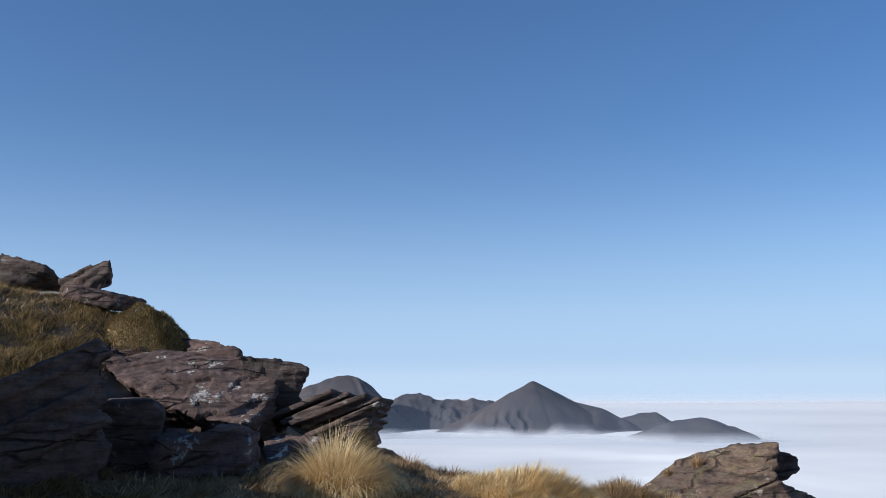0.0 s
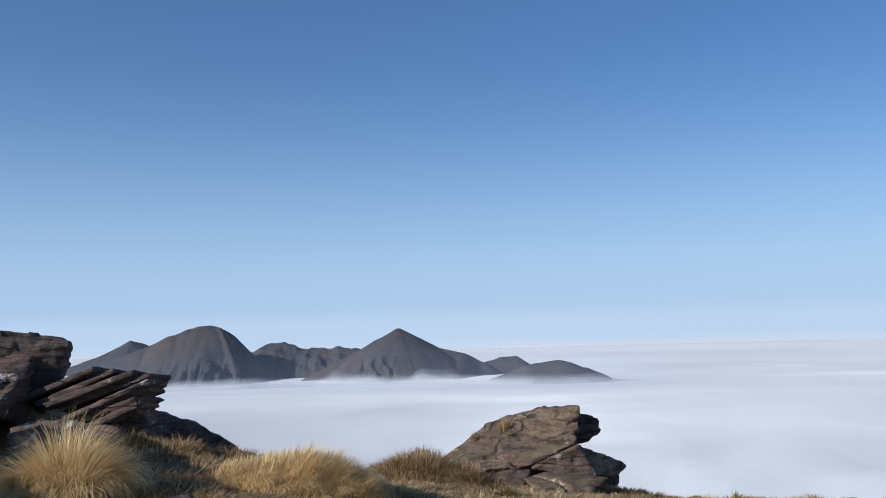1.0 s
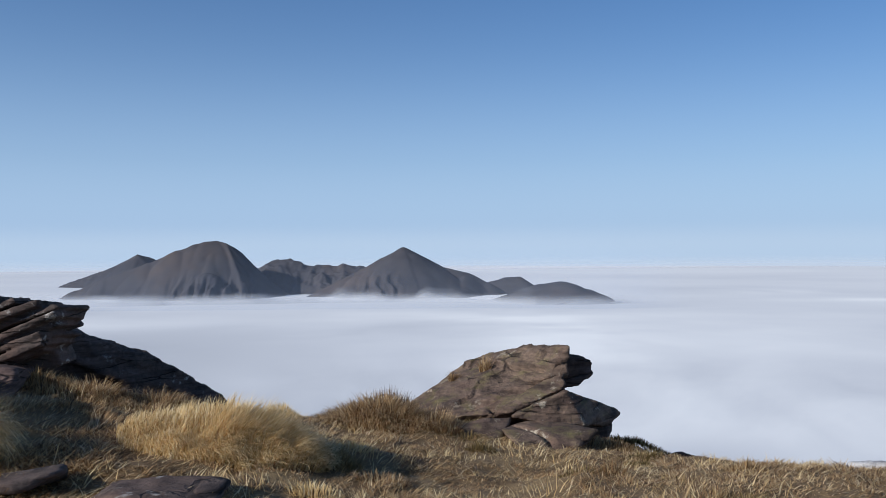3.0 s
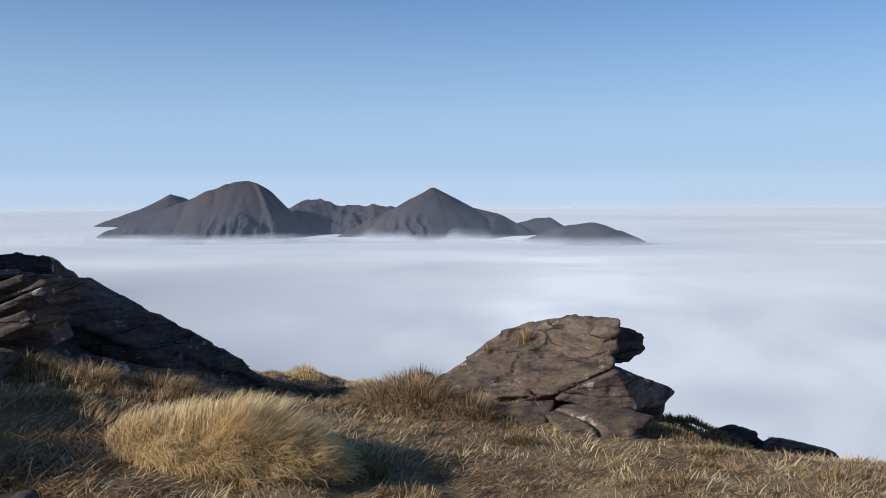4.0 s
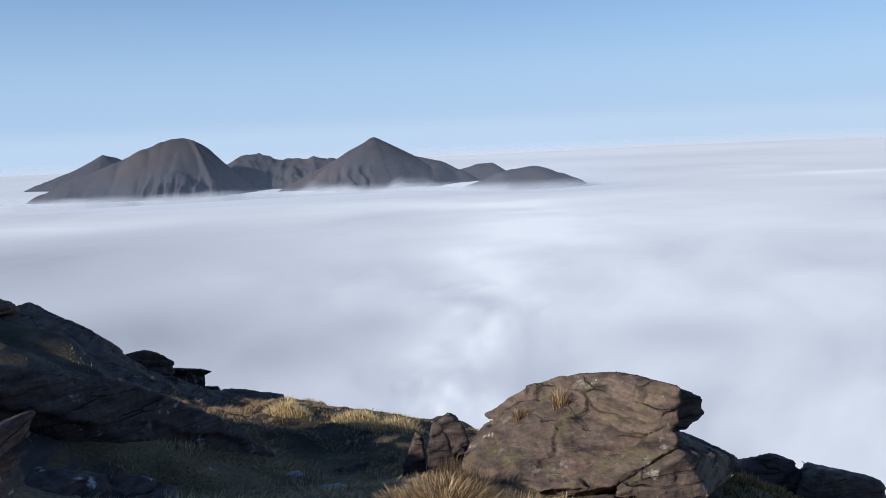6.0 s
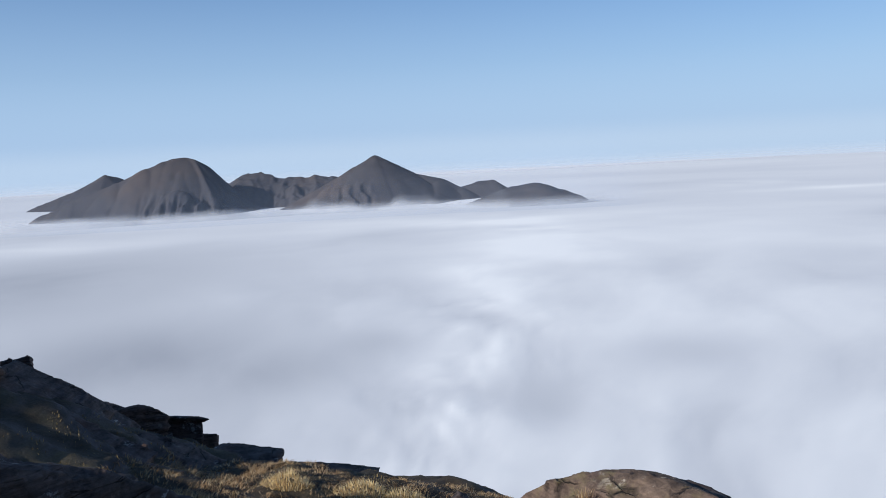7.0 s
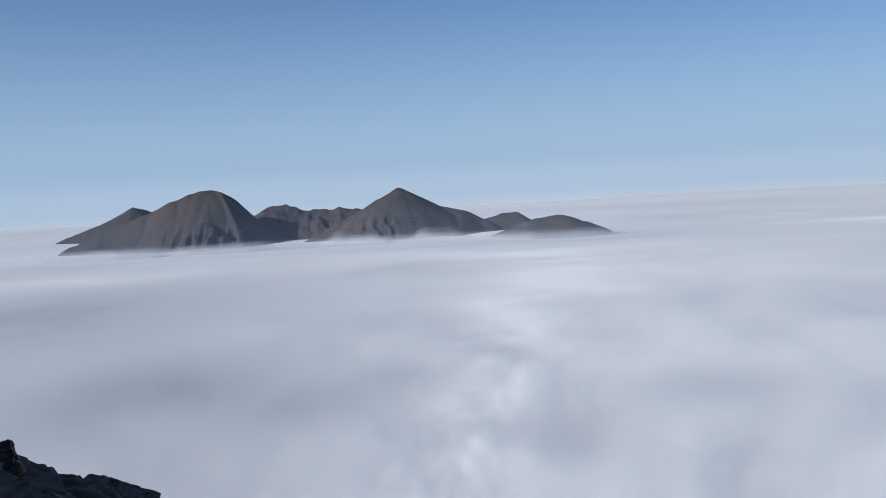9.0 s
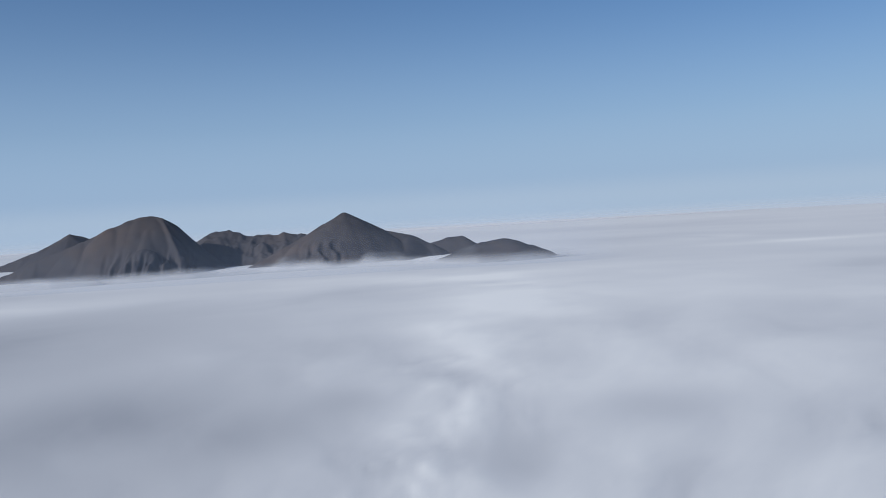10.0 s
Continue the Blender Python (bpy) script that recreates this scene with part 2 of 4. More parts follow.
def mountain_material():
    mat, t, b = node_material("heathery_mountainside")
    v = coords(t)
    a, c = noise_tex(t, v, 0.006, 5, 0.6), noise_tex(t, v, 0.05, 3, 0.6)
    col = ramp(t, a, [(0.35, (0.052, 0.05, 0.056)), (0.52, (0.067, 0.062, 0.065)), (0.66, (0.09, 0.073, 0.067))])
    col = mix(t, 0.38, col, ramp(t, c, [(0.3, (0.55, 0.55, 0.56)), (0.7, (1.25, 1.23, 1.2))]), "MULTIPLY")
    # dark and light streaks painted down the slopes as the shading of gullies
    gully_streaks = noise_tex(t, coords(t, (1 / 20, 1 / 80, 1 / 60), (0, 0.2, 0.2)), 1.0, 4, 0.55)
    col = mix(t, 0.22, col, ramp(t, gully_streaks, [(0.34, (0.6, 0.6, 0.6)), (0.6, (1.12, 1.1, 1.06))]), "MULTIPLY")
    link(t, col, b.inputs["Base Color"])
    b.inputs["Roughness"].default_value = 0.95
    b.inputs["Specular IOR Level"].default_value = 0.1
    return mat


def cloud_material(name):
    """Matt white vapour; the attribute paints the cloud's light and grey tones into its colour."""
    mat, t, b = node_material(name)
    tone_or_density = t.nodes.new("ShaderNodeAttribute")
    tone_or_density.attribute_name = "tone_or_density"
    link(t, ramp(t, tone_or_density.outputs["Fac"], [(0.0, (0.45, 0.46, 0.47)), (0.5, (0.75, 0.745, 0.72)), (1.0, (0.99, 0.97, 0.9))]), b.inputs["Base Color"])
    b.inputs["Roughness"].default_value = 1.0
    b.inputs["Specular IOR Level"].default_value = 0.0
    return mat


THATCH, thatch_tree, thatch_bsdf = node_material("dead_thatch")
link(thatch_tree, ramp(thatch_tree, noise_tex(thatch_tree, coords(thatch_tree), 60, 5, 0.7), [(0.3, (0.12, 0.08, 0.035)), (0.7, (0.42, 0.31, 0.15))]), thatch_bsdf.inputs["Base Color"])
thatch_bsdf.inputs["Roughness"].default_value = 0.95
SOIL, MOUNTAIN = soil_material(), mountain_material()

# ---- the sea of cloud ----
CLOUD_Z = -131.0


# light (plus) and grey (minus) patches painted into the cloud's colour, slightly raised or sunk: across, ahead, half
# widths across and ahead, how much
TONE_PATCHES = (
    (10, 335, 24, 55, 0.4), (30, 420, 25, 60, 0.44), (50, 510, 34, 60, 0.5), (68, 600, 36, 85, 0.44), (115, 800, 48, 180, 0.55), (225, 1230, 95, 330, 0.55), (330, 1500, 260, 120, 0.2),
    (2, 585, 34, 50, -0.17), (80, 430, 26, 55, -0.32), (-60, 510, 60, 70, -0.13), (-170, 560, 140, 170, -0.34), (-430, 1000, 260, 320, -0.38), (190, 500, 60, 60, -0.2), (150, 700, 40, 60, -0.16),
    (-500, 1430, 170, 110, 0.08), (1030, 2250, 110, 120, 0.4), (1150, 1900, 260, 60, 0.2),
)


def cloud_sheet(z, name):
    r = np.concatenate([[0.0], np.geomspace(20, 4950, 330)])
    a = np.linspace(-math.pi, math.pi, 901)
    rr, aa = np.meshgrid(r, a, indexing="ij")
    x, y = rr * np.sin(aa), rr * np.cos(aa)
    turn, depth = aa.ravel(), np.log(rr.ravel() + 30)
    # round billows below the brink, long flat streaks towards the horizon
    p = np.stack([turn / 0.105, depth / 0.3, 0 * turn], -1)
    p = p + 0.3 * np.stack([fbm(p * 0.8 + 3.1, 2, 91), fbm(p * 0.8 + 7.7, 2, 92), 0 * turn], -1)
    q = np.stack([turn / 0.2, depth / 0.16, 0 * turn + 5], -1)
    q = q + 0.3 * np.stack([fbm(q * 0.7 + 1.3, 2, 93), fbm(q * 0.7 + 4.9, 2, 94), 0 * turn], -1)
    out = smooth(600, 1300, rr.ravel())
    puff = (1 - out) * fbm(p, 5, 1, 0.52) + out * fbm(q, 4, 2, 0.5)
    h = 0.22 * puff * np.minimum(rr.ravel() * 0.0056, 2.4) * (1 - 0.72 * smooth(900, 2000, rr.ravel()))
    # light and shade of the cloud as colour: greyer leftwards, lighter rightwards
    tone_or_density = 0.55 + (0.18 - 0.03 * out - 0.06 * smooth(1300, 2200, rr.ravel())) * puff - 0.05 * smooth(-0.02, -0.3, turn) + 0.05 * smooth(0.0, 0.25, turn) * smooth(2500, 700, rr.ravel())
    for px, py, wx, wy, much in TONE_PATCHES:
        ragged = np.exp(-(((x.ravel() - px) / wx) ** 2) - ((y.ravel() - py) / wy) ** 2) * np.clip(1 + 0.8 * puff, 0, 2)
        tone_or_density = tone_or_density + much * ragged
        h = h + 1.6 * much * ragged * smooth(2000, 900, rr.ravel())
    h = h.reshape(x.shape)
    me = sheet_mesh(name, x, y, z + h + 10 * smooth(2600, 4900, rr), cloud_material("toned_cloud"))
    me.attributes.new("tone_or_density", "FLOAT", "POINT").data.foreach_set("value", np.clip(tone_or_density, 0, 1).astype(np.float32))
    return new(name, me)


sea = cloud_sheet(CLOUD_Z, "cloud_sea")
tagged(sea, "thick white sea of cloud filling the valleys below, with painted light and grey tones", "cloud", kind="structure")


def mist_bank(path, high, seed, label, tone_or_density=1.0, even=None):
    """A low bank of thin mist that leans back from its foot; path: bearings and distances."""
    n, m = 260, 14
    u, v = np.meshgrid(np.linspace(0, 1, n), np.linspace(0, 1, m), indexing="ij")
    bearing, far = np.interp(u, np.linspace(0, 1, len(path)), [p[0] for p in path]), np.interp(u, np.linspace(0, 1, len(path)), [p[1] for p in path])
    q = np.stack([bearing.ravel() * 60, v.ravel() * 1.5, 0 * u.ravel()], -1)
    tall = high * (0.75 + 0.45 * fbm(np.stack([bearing[:, 0] * 28, 0 * u[:, 0], 0 * u[:, 0]], -1), 3, seed))[:, None]
    if even:
        tall = 0 * tall + high
    far = far + v * 60 + (0 if even else 4) * vnoise(q, seed).reshape(u.shape)
    me = sheet_mesh("mist_bank", bearing * far, far, CLOUD_Z - 3 + v * tall, even or MIST)
    thin = me.attributes.new("thin", "FLOAT", "POINT")
    ends = smooth(0, 0.16, u) * smooth(0, 0.16, 1 - u)
    thin.data.foreach_set("value", ((1 - smooth(0.05, 1.0, v)) * ends * tone_or_density).astype(np.float32).ravel())
    return tagged(new("mist_bank", me), label, "mist", group="mist banks", kind="structure")


MIST, mist_tree, mist_bsdf = node_material("thin_mist")
mist_bsdf.inputs["Base Color"].default_value = (0.56, 0.565, 0.57, 1)
mist_bsdf.inputs["Roughness"].default_value = 1.0
mist_bsdf.inputs["Specular IOR Level"].default_value = 0.0
mist_amount = mist_tree.nodes.new("ShaderNodeAttribute")
mist_amount.attribute_name = "thin"
mist_noise = noise_tex(mist_tree, coords(mist_tree, (1 / 170, 1 / 150, 1 / 24), (0, 0.05, 0)), 1.0, 4, 0.5)
mist_sum = mist_tree.nodes.new("ShaderNodeMath")
link(mist_tree, scaled(mist_tree, mist_noise, 0.8, -0.4), mist_sum.inputs[0])
link(mist_tree, mist_amount.outputs["Fac"], mist_sum.inputs[1])
link(mist_tree, ramp(mist_tree, mist_sum.outputs[0], [(0.22, (0, 0, 0)), (0.6, (0.26, 0.26, 0.26)), (1.0, (0.8, 0.8, 0.8))]), mist_bsdf.inputs["Alpha"])


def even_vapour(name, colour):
    """Thin vapour with no texture; its mesh sets how opaque it is."""
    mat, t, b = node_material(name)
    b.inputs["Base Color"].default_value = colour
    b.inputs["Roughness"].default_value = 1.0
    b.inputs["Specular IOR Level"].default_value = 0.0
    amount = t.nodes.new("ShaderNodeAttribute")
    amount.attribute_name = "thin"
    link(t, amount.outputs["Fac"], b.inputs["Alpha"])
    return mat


HAZE_SHEET, FOOT = even_vapour("haze_sheet", (0.5, 0.6, 0.78, 1)), even_vapour("soft_mist", (0.56, 0.565, 0.57, 1))
mist_bank([(-0.5, 1960), (-0.42, 1960), (-0.36, 1980), (-0.27, 1960), (-0.18, 1940), (-0.14, 2000), (-0.1, 2030), (-0.06, 2030), (-0.02, 1980), (0.06, 2010), (0.12, 1980)], 44.0, 7, "white mist lapping at the feet of the mountains")
mist_bank([(0.06, 1990), (0.11, 1900), (0.15, 1830), (0.2, 1810), (0.25, 1830), (0.29, 1900)], 30.0, 17, "white mist lapping at the low hill")
mist_bank([(-0.66, 1930), (-0.5, 1900), (-0.42, 1890), (-0.34, 1900), (-0.26, 1930)], 32.0, 57, "white mist creeping over the foot of the domed mountain", 0.9, FOOT)
# added sheet that blurs the hard edge of the horizon
mist_bank([(-1.4, 4300), (-0.5, 4300), (0.0, 4350), (0.5, 4300), (1.4, 4300)], 85.0, 67, "pale see-through sheet added along the horizon in place of haze", 0.55, FOOT)
mist_bank([(0.07, 2060), (0.1, 1960), (0.125, 1880), (0.15, 1860), (0.178, 1850)], 40.0, 27, "wisp of white mist streaming over the low hill", 0.6)


# added sheet whose pale blue lightens the mountains as haze would
mist_bank([(-0.55, 1780), (-0.3, 1760), (-0.1, 1760), (0.1, 1750), (0.25, 1700), (0.36, 1700)], 205.0, 37, "pale-blue see-through sheet added before the mountains in place of haze", 0.08, HAZE_SHEET)
mist_bank([(-0.55, 1950), (-0.42, 1940), (-0.3, 1920), (-0.18, 1930), (-0.1, 1960), (0.0, 1950), (0.08, 1900), (0.16, 1820), (0.24, 1830), (0.32, 1860)], 26.0, 47, "soft white mist along the edge of the cloud sea", 0.8, FOOT)


# ---- mountains ----
def mountain(arms, name, label, gully=6.0, cell=6.0, seed=0, crag=1.6, bare=35, face=None):
    """Ridges (steepness or a pair for its two sides, bluntness, points from the summit outwards) with slopes falling away."""
    pts = np.array([q for _, _, arm in arms for q in arm], float)
    lo, hi = pts.min(0) - 240, pts.max(0) + 240
    gx, gy = np.arange(lo[0], hi[0], cell), np.arange(lo[1], hi[1], cell)
    x, y = np.meshgrid(gx, gy, indexing="ij")
    flat = np.stack([x.ravel(), y.ravel()], -1)
    warp = np.stack([fbm(flat3(*flat.T, 1 / 120), 3, seed), fbm(flat3(*flat.T, 1 / 120), 3, seed + 9)], -1) * 10
    best = np.full(len(flat), -1e9)
    for steep, blunt, arm in arms:
        arm = np.array(arm, float)
        for p, q in zip(arm[:-1], arm[1:]):
            d = q[:2] - p[:2]
            u = np.clip(((flat - p[:2]) @ d) / (d @ d), 0, 1)
            off = flat - p[:2] - u[:, None] * d
            gap = np.hypot(*(off + warp * np.minimum(1, np.hypot(*off.T) / 70)[:, None]).T)
            fall = steep if not isinstance(steep, tuple) else np.where(d[0] * off[:, 1] - d[1] * off[:, 0] > 0, *steep)
            h = p[2] + u * (q[2] - p[2]) - fall * (np.sqrt(gap**2 + blunt**2) - blunt)
            best = np.maximum(best, h)
    depth = smooth(bare, bare + 55, pts[:, 2].max() - best)
    wander = 34 * fbm(flat3(*flat.T, 1 / 100), 3, seed + 40)
    rough = ridged(np.stack([(flat[:, 0] + 0.6 * wander) / 25, flat[:, 1] / 320, 0 * flat[:, 0]], -1), 2, seed + 3) - 0.5
    rough = rough * (0.25 + 0.75 * smooth(-0.25, 0.4, fbm(flat3(*flat.T, 1 / 150), 2, seed + 50)))
    if face:
        # the ribbed crags stand between two bearings only; the rest of the slopes are smooth
        bearing = flat[:, 0] / flat[:, 1]
        side = smooth(face[0] - 0.02, face[0] + 0.02, bearing) * smooth(face[1] + 0.01, face[1] - 0.01, bearing)
        rib = np.abs((flat[:, 0] + 0.35 * wander) / 16 % 2 - 1) ** 0.7 + 0.4 * np.abs((flat[:, 0] + 0.5 * wander) / 7 % 2 - 1) - 0.85
        rough = rough * 0.12 + side * (2.7 * rib + 0.8 * fbm(np.stack([flat[:, 0] / 11, flat[:, 1] / 30, 0 * wander], -1), 2, seed + 60))
    best = best + gully * depth * rough + crag * (fbm(flat3(*flat.T, 1 / 40), 3, seed + 20) + 0.3 * ridged(flat3(*flat.T, 1 / 24), 1 if face else 2, seed + 21))
    ob = new(name, sheet_mesh(name, x, y, best.reshape(x.shape), MOUNTAIN))
    return tagged(ob, label, "mountain", group="mountains above the cloud")


def at(u, w, far):
    """A far point from its bearing (across, up, per metre ahead) and its distance ahead."""
    return (u * far, far, w * far)


mountain([
    (0.85, 24.0, [at(-0.2235, 0.0082, 2300), at(-0.2335, 0.0075, 2295), at(-0.2445, 0.0048, 2290), at(-0.2653, -0.0024, 2270), at(-0.3, -0.017, 2250), at(-0.35, -0.034, 2230), at(-0.385, -0.049, 2220), at(-0.42, -0.07, 2210)]),
    ((1.0, 1.2), 2.0, [at(-0.2235, 0.0082, 2300), at(-0.2115, 0.0056, 2280), at(-0.204, -0.012, 2235), at(-0.194, -0.038, 2165), at(-0.184, -0.07, 2080)]),
    (0.85, 30.0, [at(-0.225, 0.0075, 2290), at(-0.233, -0.03, 2170), at(-0.24, -0.07, 2030)]),
    ((0.75, 1.7), 3.0, [at(-0.2115, 0.0056, 2290), at(-0.1985, -0.0068, 2320), at(-0.1835, -0.0187, 2360), at(-0.1705, -0.029, 2390), at(-0.155, -0.044, 2380), at(-0.147, -0.06, 2330)])],
    "domed_mountain", "steep domed grey-brown mountain with gullied face", 7.5, 3.5, 3, 0.6, 78, (-0.272, -0.18))
mountain([
    (0.8, 3.0, [at(-0.3154, -0.0071, 2850), at(-0.3414, -0.0207, 2850), at(-0.3624, -0.0291, 2850), at(-0.40, -0.0404, 2850), at(-0.43, -0.055, 2850)]),
    (0.8, 3.0, [at(-0.3154, -0.0071, 2850), at(-0.30, -0.011, 2880), at(-0.28, -0.021, 2900), at(-0.25, -0.05, 2900)]),
    ((1.5, 0.9), 1.0, [at(-0.3154, -0.0073, 2850), at(-0.322, -0.03, 2740), at(-0.325, -0.05, 2650)])],
    "pointed_mountain", "small pointed dark mountain behind the domed one", 6.0, 7.0, 13, 1.0)
mountain([
    (0.6, 2.0, [at(-0.19, -0.035, 2500), at(-0.1741, -0.0236, 2490), at(-0.1568, -0.0159, 2480), at(-0.1363, -0.0157, 2480), at(-0.1161, -0.021, 2480), at(-0.0956, -0.0222, 2480),
                 at(-0.0717, -0.0207, 2480), at(-0.0466, -0.0241, 2490), at(-0.02, -0.028, 2500)]),
    (0.5, 5.0, [at(-0.0956, -0.0222, 2480), at(-0.098, -0.04, 2380), at(-0.1, -0.062, 2240)]),
    (0.5, 5.0, [at(-0.0717, -0.021, 2480), at(-0.074, -0.042, 2380), at(-0.074, -0.062, 2240)])],
    "long_mountain_ridge", "long craggy dark ridge between two summits", 8.0, 4.0, 23, 6.0, 8)
mountain([
    (0.6, 6.0, [at(0, -0.0006, 2300), at(-0.0238, -0.0124, 2300), at(-0.0467, -0.0255, 2291), at(-0.0757, -0.0397, 2254), at(-0.11, -0.056, 2208)]),
    (0.6, 9.0, [at(0, -0.0006, 2300), at(0.0105, -0.0068, 2305), at(0.0204, -0.0136, 2309), at(0.0406, -0.0236, 2309), at(0.0745, -0.0312, 2300), at(0.1015, -0.0442, 2272), at(0.13, -0.06, 2245)]),
    (0.6, 20.0, [at(0.0745, -0.032, 2300), at(0.07, -0.05, 2190), at(0.068, -0.065, 2070)]),
    (0.7, 3.0, [at(0, -0.0006, 2300), at(-0.008, -0.012, 2263), at(-0.02, -0.028, 2200), at(-0.026, -0.062, 2070)])],
    "conical_mountain", "brown conical mountain with a spur running down", 6.0, 4.5, 33, 0.6, 55, (-0.05, -0.005))
mountain([
    (0.6, 3.0, [at(0.122, -0.0386, 2330), at(0.1049, -0.0435, 2330), at(0.08, -0.06, 2330)]),
    (0.6, 3.0, [at(0.122, -0.0386, 2330), at(0.1404, -0.0380, 2330), at(0.156, -0.0469, 2330), at(0.19, -0.07, 2330)])],
    "distant_peak", "small dark peak half hidden by cloud", 4.0, 5.0, 43, 2.2)
mountain([
    (0.5, 25.0, [at(0.1935, -0.0438, 1950), at(0.1696, -0.0459, 1970), at(0.1423, -0.0555, 1990), at(0.11, -0.07, 2000)]),
    (0.5, 25.0, [at(0.1935, -0.0438, 1950), at(0.2173, -0.0526, 1950), at(0.2411, -0.0641, 1945), at(0.27, -0.085, 1940)])],
    "rounded_hill", "low rounded dark hill rising out of cloud", 4.0, 5.0, 53)


# ---- the summit ground ----
ACROSS = (-8, -4, -2.6, -1.3, -0.3, 0.9, 2.0, 3.2, 6.0)
AHEAD = (1.0, 3.2, 4.4, 5.6, 7.0, 9.0, 11.0, 13.0, 15.0, 18.0, 25.0)
# heights of the ground along lines that run ahead, from the bank to the right-hand edge
LIE = (
    # out of view; raised to cast shade over the ridge
    (1.70, 1.80, 1.90, 2.50, 4.00, 3.50, 2.40, 1.40, -0.50, -4.50, -15.50),
    (0.55, 1.02, 1.33, 1.48, 0.56, 0.27, -0.34, -1.12, -1.85, -5.96, -15.48),
    (0.22, 0.53, 0.83, 1.10, 0.26, 0.08, -0.80, -1.65, -2.60, -6.20, -15.45),
    (0.08, 0.27, 0.42, 0.25, -0.06, -0.63, -1.27, -2.29, -3.41, -6.53, -15.44),
    (0.05, 0.20, 0.22, -0.02, -0.50, -0.74, -1.6, -2.75, -3.87, -6.83, -15.44),
    (0.06, 0.11, 0.00, -0.07, -0.53, -1.04, -1.72, -2.87, -4.33, -7.20, -15.47),
    (0.05, 0.05, -0.00, -0.33, -0.70, -1.43, -2.14, -3.20, -4.68, -7.51, -15.50),
    (0.00, -0.08, -0.12, -0.45, -1.01, -1.71, -2.51, -3.57, -5.01, -7.80, -15.56),
    (-0.12, -0.57, -0.80, -1.05, -1.51, -2.31, -3.26, -4.38, -5.76, -8.40, -15.69),
)


def weights(x, xs):
    xs = np.array(xs, float)
    n = len(xs)
    slope = np.stack([np.gradient(row, xs) for row in np.eye(n)], -1)
    i = np.clip(np.searchsorted(xs, x) - 1, 0, n - 2)
    h = xs[i + 1] - xs[i]
    u = np.clip((x - xs[i]) / h, 0, 1)
    w, r = np.zeros((len(x), n)), np.arange(len(x))
    w[r, i] += (1 + 2 * u) * (1 - u) ** 2
    w[r, i + 1] += u * u * (3 - 2 * u)
    return w + (h * u * (1 - u) ** 2)[:, None] * slope[i] + (h * u * u * (u - 1))[:, None] * slope[i + 1]


def ground_height(x, y):
    shape = np.shape(x)
    x, y = np.ravel(x).astype(float), np.ravel(y).astype(float)
    h = ((weights(x, ACROSS) @ np.array(LIE)) * weights(y, AHEAD)).sum(-1)
    h = h - 1.15 * np.maximum(0, y - 25) - 0.9 * np.maximum(0, x - 6) - 0.5 * np.maximum(0, -8 - x) - 0.25 * np.maximum(0, -6 - y) ** 1.3
    # the dark hollow under the tilted slab
    h = h - 0.36 * np.exp(-(((x + 1.85) / 0.45) ** 2) - ((y - 4.25) / 0.55) ** 2)
    # the deep hollow under the long dark slab
    h = h - 0.32 * np.exp(-(((x + 1.15) / 0.5) ** 2) - ((y - 6.2) / 0.45) ** 2)
    k = np.stack([x, y, 0 * x], -1)
    far = smooth(5, 9, y)
    h = h + (0.022 + 0.03 * far) * fbm(k / 0.45, 4, 71) + 0.012 * fbm(k / 0.09, 3, 72)
    # broken beds of rock along the ridge
    beds = 2.6 * h + 1.3 * fbm(k / (1.6, 0.9, 1), 3, 75)
    crag = smooth(0.6, 2.2, -x) * smooth(7.0, 9.0, y)
    h = h + 0.16 * crag * (smooth(0.3, 0.6, beds - np.floor(beds)) - (beds - np.floor(beds)) - 0.2)
    return h.reshape(shape)


def spread(a, b, fine_a, fine_b, step, grow):
    out = list(np.arange(fine_a, fine_b, step))
    s = step
    while out[-1] < b:
        s *= grow
        out.append(out[-1] + s)
    s = step
    while out[0] > a:
        s *= grow
        out.insert(0, out[0] - s)
    return np.array(out)


gx, gy = spread(-170, 170, -5, 5, 0.04, 1.12), spread(-160, 170, 1.5, 16, 0.05, 1.12)
gx, gy = np.meshgrid(gx, gy, indexing="ij")
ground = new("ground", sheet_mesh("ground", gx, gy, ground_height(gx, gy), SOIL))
tagged(ground, "peaty summit ground with withered brown turf", "ground", kind="structure")


